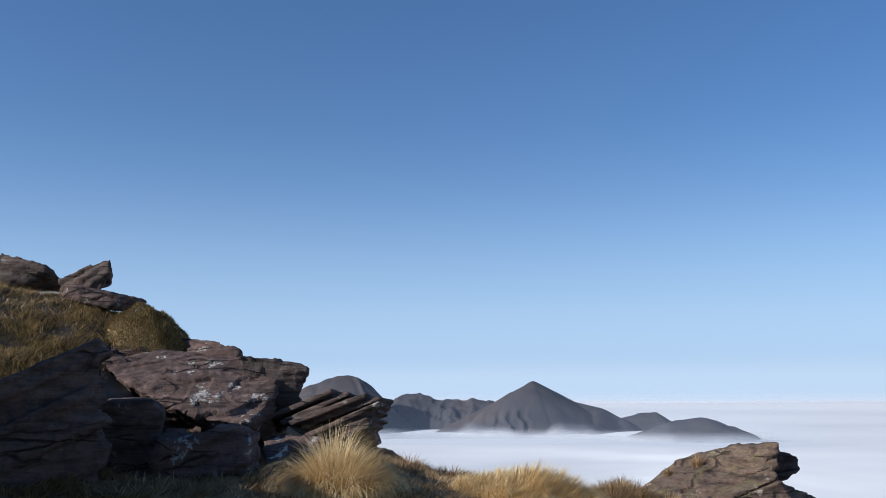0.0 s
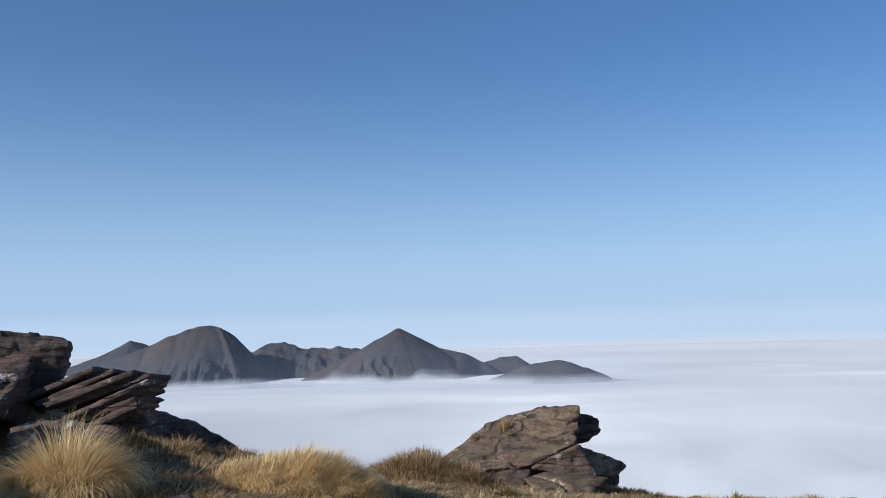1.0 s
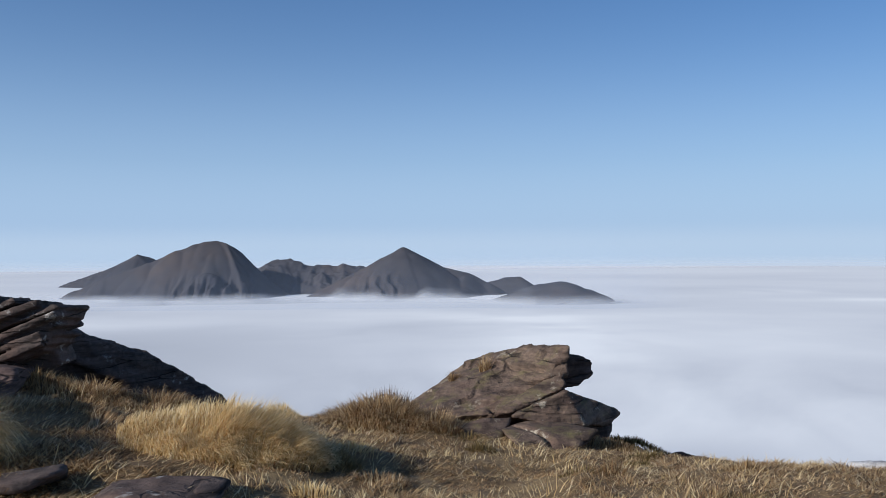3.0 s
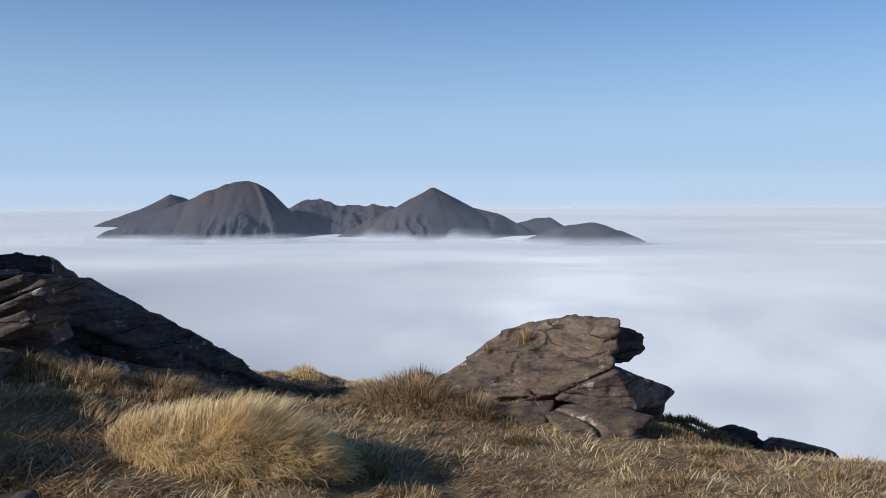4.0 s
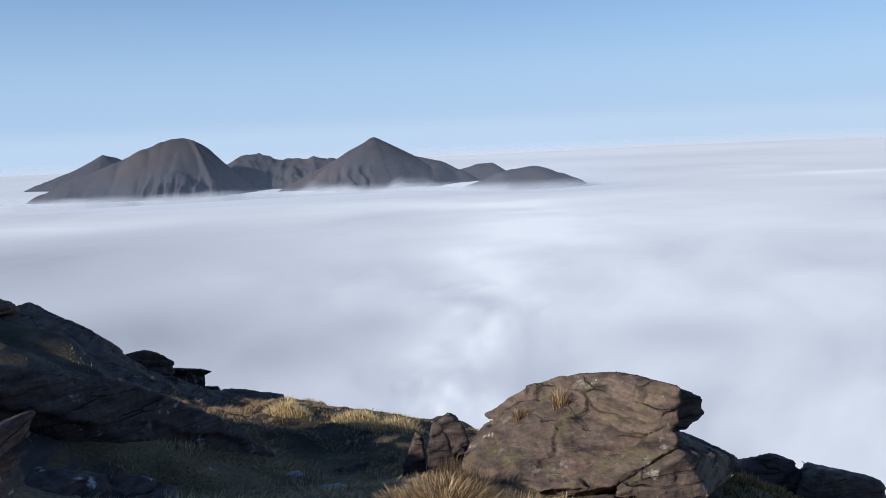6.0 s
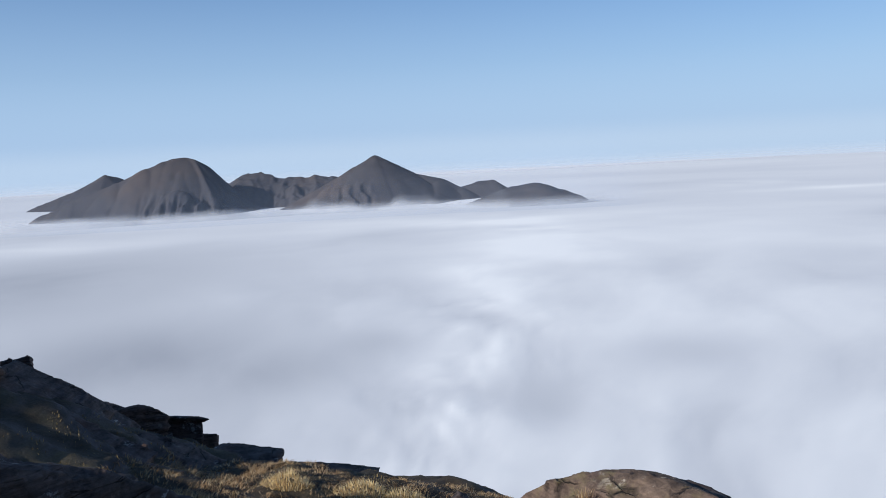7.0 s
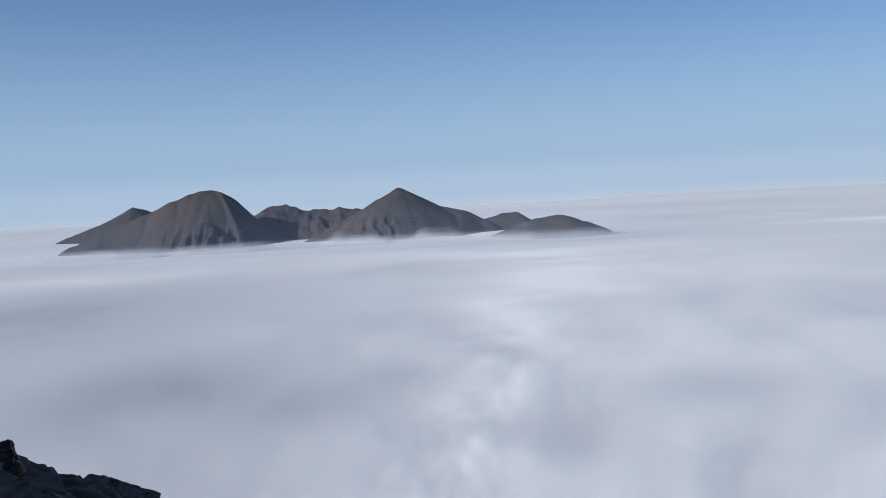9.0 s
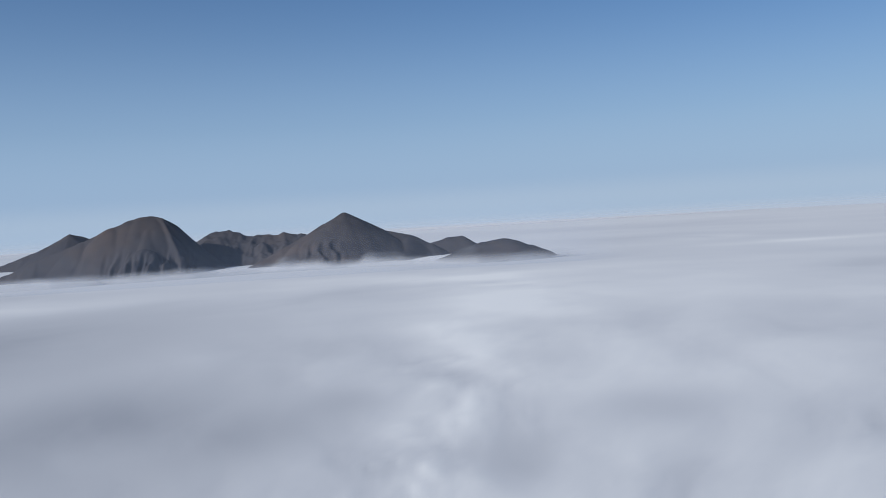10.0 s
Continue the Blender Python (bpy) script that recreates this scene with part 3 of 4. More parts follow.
# ---- rocks ----
def rock_mesh(name, solids, material, voxel, rough, bed, seed, dip, cracks=(), chips=4):
    """Angular blocks (corner lists) grown together and weathered along their bedding; cracks: (way across, offset, middle, reach)."""
    bm = bmesh.new()
    for corners in solids:
        vs = [bm.verts.new(c) for c in corners]
        bmesh.ops.convex_hull(bm, input=vs)
    loose = [v for v in bm.verts if not v.link_faces]
    bmesh.ops.delete(bm, geom=loose, context="VERTS")
    bmesh.ops.recalc_face_normals(bm, faces=bm.faces)
    me = bpy.data.meshes.new(name)
    bm.to_mesh(me)
    bm.free()
    tmp = new("tmp", me)
    mod = tmp.modifiers.new("remesh", "REMESH")
    mod.mode, mod.voxel_size = "VOXEL", voxel
    me2 = bpy.data.meshes.new_from_object(tmp.evaluated_get(bpy.context.evaluated_depsgraph_get()))
    bpy.data.objects.remove(tmp)
    bpy.data.meshes.remove(me)
    me2.name = name
    n = len(me2.vertices)
    co, no = np.empty(n * 3, np.float32), np.empty(n * 3, np.float32)
    me2.vertices.foreach_get("co", co)
    me2.vertices.foreach_get("normal", no)
    co, no = co.reshape(-1, 3).astype(float), no.reshape(-1, 3)
    # flat faces where corners have split off
    pick = random.Random(seed + 5)
    reach = float(np.ptp(co, axis=0).mean())
    for k in range(chips):
        a, lean_ = pick.uniform(0, 2 * math.pi), pick.uniform(-0.2, 0.9)
        way = np.array((math.cos(a) * math.cos(lean_), math.sin(a) * math.cos(lean_), math.sin(lean_)))
        along = co @ way
        over = np.maximum(0, along - along.max() + pick.uniform(0.012, 0.035) * reach)
        co = co - over[:, None] * way
    c, s = math.cos(radians(dip)), math.sin(radians(dip))
    # along the bedding, across it
    q = np.stack([c * co[:, 0] + s * co[:, 2], co[:, 1], -s * co[:, 0] + c * co[:, 2]], -1)
    # beds that stand out or are worn back, broken by joints
    thick = max(bed * 2.6, voxel * 2.4)
    bend_ = fbm(co / 0.35, 3, seed + 3)
    layer = np.floor(q[:, 2] / thick + 0.9 * bend_).astype(np.int64)
    own = lattice(layer, 0 * layer, 0 * layer, seed + 11)
    wide = 0.28 + 0.12 * lattice(layer, 0 * layer + 1, 0 * layer, seed + 12)
    jx = np.floor(q[:, 0] / wide + own * 5 + 0.25 * bend_).astype(np.int64)
    jy = np.floor(q[:, 1] / wide + own * 3 + 0.25 * bend_).astype(np.int64)
    push = bed * (0.75 * own + 0.6 * lattice(layer, jx, jy, seed + 13))
    push = push + rough * (0.4 * fbm(co / 0.3, 3, seed) + 0.3 * ridged(co / 0.11, 3, seed + 21) + 0.12 * fbm(co / 0.035, 2, seed + 22))
    for way, offset, middle, reach in cracks:
        d = co @ np.array(way) - offset + 0.014 * fbm(co / 0.1, 3, seed + 61)
        near = 1 - smooth(0.75, 1.1, np.linalg.norm(co - np.array(middle), axis=1) / (reach * 1.15))
        push = push - 0.034 * near * np.exp(-((d / (voxel * 1.25)) ** 2))
    co = co + no * push[:, None]
    me2.vertices.foreach_set("co", co.astype(np.float32).ravel())
    me2.materials.clear()
    me2.materials.append(material)
    me2.polygons.foreach_set("use_smooth", np.ones(len(me2.polygons), bool))
    me2.update()
    return me2


def rock(name, solids, material, label, voxel=0.02, rough=0.02, bed=0.018, seed=0, dip=27.0, group="summit rocks", category="rock", cracks=(), chips=4):
    ob = new(name, rock_mesh(name, solids, material, voxel, rough, bed, seed, dip, cracks, chips))
    return tagged(ob, label, category, group=group)


def part(name, me, parent, label=""):
    ob = new(name, me)
    ob.parent = parent
    return tagged(ob, label)


def block(at_xyz, size, seed, tilt=0.0, turn=0.0, uneven=0.22, pitch=0.0):
    """Corners of a rough block: middle of its top, length, depth and height; tilt lifts its right-hand end, pitch its far side."""
    r = random.Random(seed)
    m = Matrix.Translation(at_xyz) @ Euler((radians(pitch), -radians(tilt), radians(turn))).to_matrix().to_4x4()
    out = []
    for a in (-0.5, -0.1, 0.3, 0.5):
        for b in (-0.5, 0.5):
            for c in (0, -1):
                j = [r.uniform(-uneven, uneven) for _ in range(3)]
                out.append(tuple(m @ Vector(((a + 0.5 * j[0]) * size[0], (b + 0.5 * j[1]) * size[1], (c + 0.6 * j[2]) * size[2]))))
    return out


# the leaning boulder and the slabs under it
CRACKS = [((-0.286, -0.167, -0.944), -1.533, (1.33, 5.80, 0.19), 0.16), ((0.386, -0.299, -0.873), -1.292, (1.17, 5.70, 0.05), 0.25),
          ((0.087, -0.246, -0.965), -1.478, (0.99, 6.30, 0.02), 0.18), ((-0.923, 0.013, -0.385), -0.953, (1.08, 5.45, 0.06), 0.06),
          ((0.275, -0.235, -0.932), -1.313, (1.07, 6.30, 0.13), 0.16), ((-0.687, -0.047, -0.725), -1.307, (1.32, 5.90, 0.17), 0.05),
          ((0.502, -0.268, -0.822), -1.113, (0.95, 6.00, -0.03), 0.06)]
boulder = tagged(new("boulder"), "leaning purple-brown sandstone boulder with moss and pale lichen", "boulder", group="summit rocks")
part("body", rock_mesh("body", [
    [(1.195, 5.42, 0.025), (0.922, 5.5, -0.014), (0.86, 5.85, -0.28), (0.72, 5.66, -0.12), (0.615, 5.9, -0.04), (0.79, 6.45, -0.06), (1.02, 6.3, 0.12), (1.3, 6.0, 0.2),
     (1.51, 5.62, 0.19), (1.507, 5.5, 0.144), (1.6, 6.2, -0.3), (1.0, 6.6, -0.4), (1.4, 5.6, -0.05)]],
    ROCK_MOSSY, 0.010, 0.015, 0.012, 5, 26, CRACKS, 2), boulder)
part("cap", rock_mesh("cap", [
    [(0.8, 6.53, -0.04), (1.02, 6.36, 0.168), (1.19, 6.28, 0.232), (1.214, 6.25, 0.25), (1.29, 6.2, 0.262), (1.398, 6.0, 0.315), (1.551, 5.62, 0.35), (1.535, 5.6, 0.2), (1.4, 5.58, 0.17), (0.95, 6.2, -0.02), (1.4, 5.8, 0.05), (1.55, 6.1, 0.0), (1.5, 6.2, 0.22), (1.1, 6.5, 0.0)]],
    ROCK_MOSSY, 0.010, 0.012, 0.009, 6, 24, CRACKS[:1] + CRACKS[5:6], 0), boulder)
rock("overhanging_rock", [[(1.47, 5.77, 0.285), (1.63, 5.79, 0.265), (1.72, 5.78, 0.235), (1.71, 5.78, 0.165), (1.64, 5.76, 0.095), (1.48, 5.76, 0.105), (1.5, 6.1, 0.25), (1.67, 6.0, 0.22), (1.6, 6.0, 0.05)]],
     ROCK, "dark jutting block under the top of the leaning boulder", 0.012, 0.010, 0.010, 8, chips=0)
rock("wedge_slab", [[(1.19, 5.36, 0.01), (1.5, 5.44, 0.125), (1.74, 5.66, 0.0), (1.88, 5.79, -0.067), (1.79, 5.7, -0.11), (1.585, 5.41, -0.06), (1.34, 5.34, -0.025), (1.5, 6.2, 0.05), (1.9, 6.2, -0.15), (1.4, 6.0, -0.1)]],
     ROCK_MOSSY, "wedge-shaped sandstone slab under the leaning boulder", 0.011, 0.010, 0.010, 12, 22, chips=0)
rock("base_slab", [[(0.84, 5.22, -0.02), (1.05, 5.32, 0.015), (1.2, 5.38, 0.0), (1.1, 5.15, -0.08), (0.95, 5.1, -0.12), (0.9, 5.6, -0.1), (1.2, 5.7, -0.15), (1.0, 5.3, -0.25)]],
     ROCK_MOSSY, "low flat sandstone slab set in the turf", 0.012, 0.008, 0.006, 17, chips=1)
rock("base_slab", [[(1.12, 5.2, -0.02), (1.343, 5.45, -0.02), (1.47, 5.4, -0.03), (1.62, 5.2, -0.03), (1.47, 5.08, -0.1), (1.326, 5.03, -0.14), (1.17, 5.05, -0.06), (1.2, 5.6, -0.1), (1.55, 5.6, -0.15), (1.35, 5.2, -0.3)]],
     ROCK_MOSSY, "low flat sandstone slab with a cracked edge", 0.012, 0.006, 0.005, 21, 8, cracks=[((0.8, 0.6, 0.1), 4.13, (1.3, 5.2, -0.03), 0.14)], chips=0)
rock("propping_rock", [[(1.3, 5.62, -0.05), (1.75, 5.75, -0.09), (1.85, 5.85, -0.14), (1.3, 5.6, -0.4), (1.8, 5.75, -0.45), (1.4, 6.3, -0.1), (1.85, 6.3, -0.2), (1.6, 6.2, -0.5)]],
     ROCK, "dark rock in the shade under the wedge-shaped slab", 0.016, 0.016, 0.012, 23)
rock("low_rock", [[(2.52, 7.1, -0.69), (2.68, 7.1, -0.63), (2.83, 7.1, -0.7), (2.89, 7.1, -0.75), (2.5, 7.4, -0.8), (2.9, 7.5, -0.85), (2.6, 7.0, -0.95), (2.9, 7.0, -0.98)]],
     ROCK, "low dark rock on the falling slope", 0.02, 0.02, 0.015, 25)
rock("low_rock", [[(2.82, 6.9, -0.72), (2.92, 6.9, -0.68), (3.3, 6.9, -0.78), (3.32, 6.9, -0.84), (2.75, 6.9, -0.85), (3.0, 7.3, -0.78), (3.4, 7.3, -0.95), (2.9, 6.8, -1.0), (3.3, 6.8, -1.0)]],
     ROCK_MOSSY, "low brown rock slab on the falling slope", 0.02, 0.02, 0.012, 27, -14)

# the layered rocks on the bank
LAYERS = []
for k, (back, top) in enumerate(((0.27, 0.693), (0.19, 0.684), (0.1, 0.672), (0.0, 0.662), (0.012, 0.622), (0.03, 0.584), (0.04, 0.545), (0.06, 0.508), (0.1, 0.47))):
    length = 0.5 - 0.4 * back
    lift = radians(21 + 2 * math.sin(k * 1.9))
    LAYERS.append(block((-0.85 - back - 0.5 * length * math.cos(lift), 4.82 + 0.025 * math.sin(k * 2.6), top - 0.5 * length * math.sin(lift)), (length, 0.3, 0.027), 100 + k, math.degrees(lift), -6 + 5 * (k % 3), 0.07, -6))
LAYERS.append(block((-1.16, 4.92, 0.55), (0.36, 0.2, 0.24), 120, 21, 0, 0.06))
rock("layered_rock", LAYERS, ROCK, "layered sandstone outcrop weathered into thin tilted beds", 0.007, 0.006, 0.003, 31, 21, chips=0)
rock("lichened_rock", [
    [(-2.721, 4.90, 0.999), (-2.279, 4.98, 0.906), (-1.887, 5.00, 0.902), (-1.681, 4.95, 0.878), (-1.517, 4.86, 0.827),
     (-2.380, 4.55, 0.796), (-2.036, 4.44, 0.639), (-1.743, 4.40, 0.549), (-1.530, 4.42, 0.532), (-1.461, 4.64, 0.662), (-2.4, 5.5, 0.92), (-1.65, 5.4, 0.78), (-2.2, 5.2, 0.3), (-1.6, 5.1, 0.3)]],
    ROCK_LICHEN, "large purple sandstone rock patched with white lichen", 0.011, 0.018, 0.02, 35, 12)
rock("overhanging_block", [
    [(-1.707, 4.75, 0.900), (-1.500, 4.80, 0.879), (-1.360, 4.85, 0.862), (-1.313, 4.82, 0.831), (-1.313, 4.82, 0.798), (-1.340, 4.85, 0.733), (-1.432, 4.85, 0.527), (-1.611, 4.80, 0.546), (-1.687, 4.75, 0.808), (-1.7, 5.3, 0.75), (-1.5, 5.3, 0.7), (-1.6, 5.2, 0.4)]],
    ROCK, "dark overhanging sandstone block with a ragged edge", 0.011, 0.014, 0.016, 36, 4, chips=0)
rock("upper_slab", [
    [(-2.228, 5.12, 1.031), (-2.134, 5.10, 1.039), (-1.960, 5.04, 1.009), (-1.801, 5.00, 0.946), (-1.793, 5.00, 0.908), (-2.141, 5.00, 0.905), (-2.238, 5.05, 0.932), (-2.3, 5.5, 0.93), (-1.9, 5.4, 0.83)]],
    ROCK_LICHEN, "thin sandstone slab with bleached white lichen on top", 0.011, 0.008, 0.01, 37, -12, chips=0)
BEDS = []
for k in range(7):
    back = 0.03 + 0.035 * k + 0.02 * math.sin(k * 2.3)
    mid = Vector((-1.80, 3.36, 0.945)) - Vector((0.765, 0.48, 0.43)) * (0.5 + back) - Vector((-0.36, -0.23, 0.9)) * 0.085 * k + Vector((-0.53, 0.85, 0)) * (0.36 + 0.02 * math.sin(k * 1.7))
    BEDS.append(block(mid, (1.0, 0.7, 0.08), 400 + k, 25.5, 32, 0.07))
rock("tilted_slab", BEDS, ROCK, "tilted dark sandstone slab of parallel beds with a lichened edge", 0.011, 0.008, 0.010, 39, 26, chips=4)
# added outcrop, never in view, that shades the slab and the near turf
rock("tall_rock", [block((-2.6, 2.4, 1.0), (0.8, 0.5, 1.3), 331, 6, 10, 0.15), block((-3.0, 2.2, 0.74), (0.8, 0.8, 1.1), 332, 10, 10, 0.25),
                   block((-2.62, 3.12, 1.32), (0.6, 0.5, 1.3), 334, 4, 12, 0.1), block((-3.3, 2.8, 0.85), (0.8, 1.1, 1.0), 335, 14, 30, 0.3)],
     ROCK, "tall broken sandstone outcrop added out of view to cast shade", 0.022, 0.03, 0.025, 333, 20, chips=8)
# added block that fills the dark shade behind the tilted slab
rock("shaded_rock", [block((-2.06, 4.08, 0.64), (0.36, 0.5, 0.6), 341, -6, 20, 0.12)], ROCK, "rock added to fill the shade between the tilted slab and the lichened rock", 0.014, 0.012, 0.012, 342, 8)
rock("small_boulder", [block((-1.427, 3.85, 0.529), (0.26, 0.2, 0.3), 301), block((-1.661, 3.85, 0.496), (0.22, 0.2, 0.3), 302)], ROCK_LICHEN, "lichened broken rocks under the large rock", 0.014, 0.016, 0.012, 303)
rock("low_slab", [[(-1.471, 4.50, 0.440), (-1.358, 4.55, 0.469), (-1.135, 4.50, 0.446), (-0.931, 4.45, 0.406), (-0.917, 4.35, 0.309), (-1.389, 4.30, 0.322), (-1.500, 4.80, 0.430), (-1.000, 4.80, 0.380), (-1.200, 4.60, 0.130)]],
     ROCK_LICHEN, "low brown sandstone slab below the layered outcrop", 0.012, 0.01, 0.01, 370, 8, chips=1)
rock("flat_stone", [block((-2.72, 4.9, 0.98), (0.3, 0.3, 0.08), 305, 8)], ROCK, "flat dark stone showing through the bank grass", 0.016, 0.01, 0.012, 306)
rock("crest_rock", [[(-4.2, 5.6, 1.68), (-3.8, 5.55, 1.70), (-3.46, 5.55, 1.585), (-3.44, 5.6, 1.54), (-3.6, 5.6, 1.47), (-4.2, 5.6, 1.4), (-3.9, 6.0, 1.5), (-3.5, 6.0, 1.45)]],
     ROCK, "dark rock on the crest of the bank", 0.016, 0.014, 0.014, 43, -15)
rock("crest_rock", [[(-3.4, 5.6, 1.49), (-3.2, 5.58, 1.56), (-3.03, 5.58, 1.64), (-2.99, 5.58, 1.635), (-3.02, 5.58, 1.58), (-2.98, 5.58, 1.55), (-3.06, 5.6, 1.4), (-3.35, 5.6, 1.4), (-3.1, 5.85, 1.5)]],
     ROCK, "pointed dark rock jutting from the crest", 0.014, 0.012, 0.012, 45, 30)
rock("crest_rock", [block((-2.93, 5.42, 1.37), (0.4, 0.3, 0.08), 307, -12)], ROCK_LICHEN, "flat lichened slab on the crest of the bank", 0.014, 0.012, 0.012, 47, -10)

# the shaded ridge
rock("ridge_rock", [[(-3.6, 9.0, 0.43), (-3.1, 9.0, 0.45), (-2.8, 9.0, 0.39), (-2.84, 9.0, 0.2), (-3.5, 9.0, 0.0), (-3.4, 9.6, 0.3), (-2.8, 9.6, 0.1)]],
     ROCK, "dark block on the shaded ridge", 0.025, 0.04, 0.03, 51)
RIDGE = [
    ((-2.5, 9.6, -0.17), (0.9, 0.9, 0.35), -34, "rounded dark rock below the ridge block"),
    ((-2.4, 10.2, -0.5), (0.9, 0.8, 0.3), -34, "dark slab lying down the ridge"),
    ((-4.1, 15.0, -1.78), (0.25, 0.3, 0.35), 0, "small knob of rock on the far ridge"),
    ((-4.75, 14.6, -1.54), (1.2, 0.8, 0.8), -29, "dark slab on the far ridge"),
    ((-3.6, 14.6, -1.86), (0.95, 0.8, 0.8), -22, "long dark slab on the far ridge"),
    ((-1.2, 10.9, -1.23), (0.7, 0.5, 0.16), -10, "low dark slab at the edge of the hollow"),
    ((-0.3, 10.4, -1.3), (0.9, 0.5, 0.16), -8, "low dark slab at the brink"),
    ((-3.0, 8.2, 0.2), (0.8, 0.8, 0.4), -10, "dark slab above the hollow"),
    ((-1.95, 8.6, -0.25), (0.9, 0.8, 0.4), -24, "dark tilted slab above the hollow"),
    ((-1.5, 9.6, -0.75), (0.8, 0.6, 0.3), -24, "dark bed of rock in the shaded bank"),
]
for k, (place, size, tilt, label) in enumerate(RIDGE):
    rock("ridge_rock", [block(place, size, 200 + k, tilt, 8 * math.sin(k * 2.1), 0.13)], ROCK, label, 0.02, 0.014, 0.02, 220 + 3 * k, tilt, chips=2)
rock("ridge_rock", [[(-2.42, 10.9, -0.68), (-2.3, 11.0, -0.665), (-2.2, 11.0, -0.66), (-2.04, 11.05, -0.73), (-1.95, 11.1, -0.83), (-1.98, 11.1, -1.2), (-2.6, 10.9, -0.75), (-2.6, 10.9, -1.2), (-2.3, 11.7, -0.98), (-2.6, 11.7, -0.98)]],
     ROCK, "dark hump of rock on the shaded ridge", 0.018, 0.01, 0.012, 229, -8, chips=1)
rock("ridge_rock", [[(-2.6, 13.0, -1.4), (-2.37, 13.1, -1.44), (-2.1, 13.05, -1.45), (-1.97, 13.03, -1.487), (-2.06, 13.1, -1.54), (-2.6, 13.2, -1.56), (-2.15, 13.4, -1.57), (-2.15, 13.4, -1.63), (-2.6, 13.5, -1.59)]],
     ROCK, "flat dark slab jutting out like a beak", 0.01, 0.005, 0.006, 232, -3)
rock("ridge_rock", [[(-2.1, 13.15, -1.55), (-2.1, 13.15, -1.7), (-2.8, 13.2, -1.53), (-2.8, 13.2, -2.2), (-2.15, 13.2, -2.2), (-2.3, 13.8, -1.78), (-2.8, 13.8, -1.78)],
                    [(-2.4, 13.25, -1.76), (-1.96, 13.3, -1.77), (-1.945, 13.3, -1.91), (-2.0, 13.4, -2.4), (-2.6, 13.3, -1.76), (-2.6, 13.3, -2.4), (-2.02, 13.7, -1.93), (-2.5, 13.7, -1.93)]],
     ROCK, "dark stepped rock under the jutting slab", 0.014, 0.008, 0.01, 235, -3)
rock("ridge_rock", [[(-2.2, 14.2, -2.3), (-1.98, 14.2, -2.26), (-1.86, 14.25, -2.3), (-1.65, 14.4, -2.37), (-1.43, 14.4, -2.51), (-1.3, 14.4, -2.68), (-1.28, 14.4, -3.3), (-2.2, 14.2, -3.3), (-2.1, 14.8, -2.52), (-1.7, 14.8, -2.58)]],
     ROCK, "dark humped rock on the end of the ridge", 0.018, 0.012, 0.014, 238, -12, chips=1)
rock("pale_topped_rock", [[(-3.9, 11.9, -0.31), (-3.6, 11.9, -0.27), (-3.57, 11.9, -0.4), (-3.5, 11.9, -0.6), (-4.0, 11.9, -0.8), (-3.8, 12.3, -0.5), (-3.7, 12.3, -0.75)]],
     ROCK_LICHEN, "pale-topped rock on the shaded ridge", 0.025, 0.03, 0.03, 57)
rock("dark_slab", [[(-2.3, 6.2, 0.66), (-1.9, 6.2, 0.55), (-1.55, 6.5, 0.4), (-1.16, 6.88, 0.18), (-0.95, 7.02, 0.02), (-0.72, 7.2, -0.18), (-0.39, 7.46, -0.57), (-0.5, 7.4, -0.72),
                     (-1.15, 6.75, -0.1), (-1.8, 6.45, 0.3), (-2.3, 6.5, 0.3), (-2.4, 7.8, 0.0), (-1.0, 8.1, -0.75), (-1.5, 6.9, -0.6)]],
     ROCK, "long dark sandstone slab running down the shaded bank", 0.018, 0.012, 0.014, 61, -30, chips=1)
rock("dark_slab", [block((-1.85, 7.3, 0.02), (1.4, 0.9, 0.3), 311, -22, 20), block((-1.6, 8.1, -0.38), (1.5, 0.9, 0.4), 312, -24, 12)],
     ROCK, "dark sandstone beds behind the long slab", 0.022, 0.02, 0.02, 63, -25)
rock("fallen_rock", [block((-1.02, 5.62, 0.12), (0.3, 0.2, 0.3), 313, -20), block((-0.74, 5.75, 0.0), (0.3, 0.2, 0.3), 314, -25)],
     ROCK_LICHEN, "fallen rocks in the hollow under the long slab", 0.014, 0.014, 0.012, 66)
rock("upright_stone", [[(0.5, 6.85, -0.62), (0.51, 6.88, -0.34), (0.55, 6.9, -0.2), (0.6, 6.9, -0.21), (0.655, 6.9, -0.32), (0.68, 6.9, -0.62), (0.58, 7.15, -0.6), (0.58, 7.05, -0.25)]],
     ROCK, "small upright pointed stone of dark sandstone", 0.011, 0.008, 0.006, 65)
rock("lichened_stone", [[(0.34, 6.95, -0.66), (0.385, 6.97, -0.44), (0.46, 7.0, -0.29), (0.5, 7.0, -0.3), (0.505, 6.95, -0.66), (0.42, 7.25, -0.62), (0.47, 7.2, -0.33)]],
     ROCK_LICHEN, "leaning stone patched with white lichen in the hollow", 0.011, 0.008, 0.006, 69)
rock("knobbly_stone", [[(0.57, 7.4, -0.42), (0.63, 7.4, -0.37), (0.7, 7.4, -0.335), (0.77, 7.4, -0.39), (0.81, 7.4, -0.52), (0.84, 7.4, -0.85), (0.54, 7.4, -0.85), (0.7, 7.7, -0.4)]],
     ROCK, "dark knobbly stone at the foot of the boulder", 0.014, 0.03, 0.02, 67)


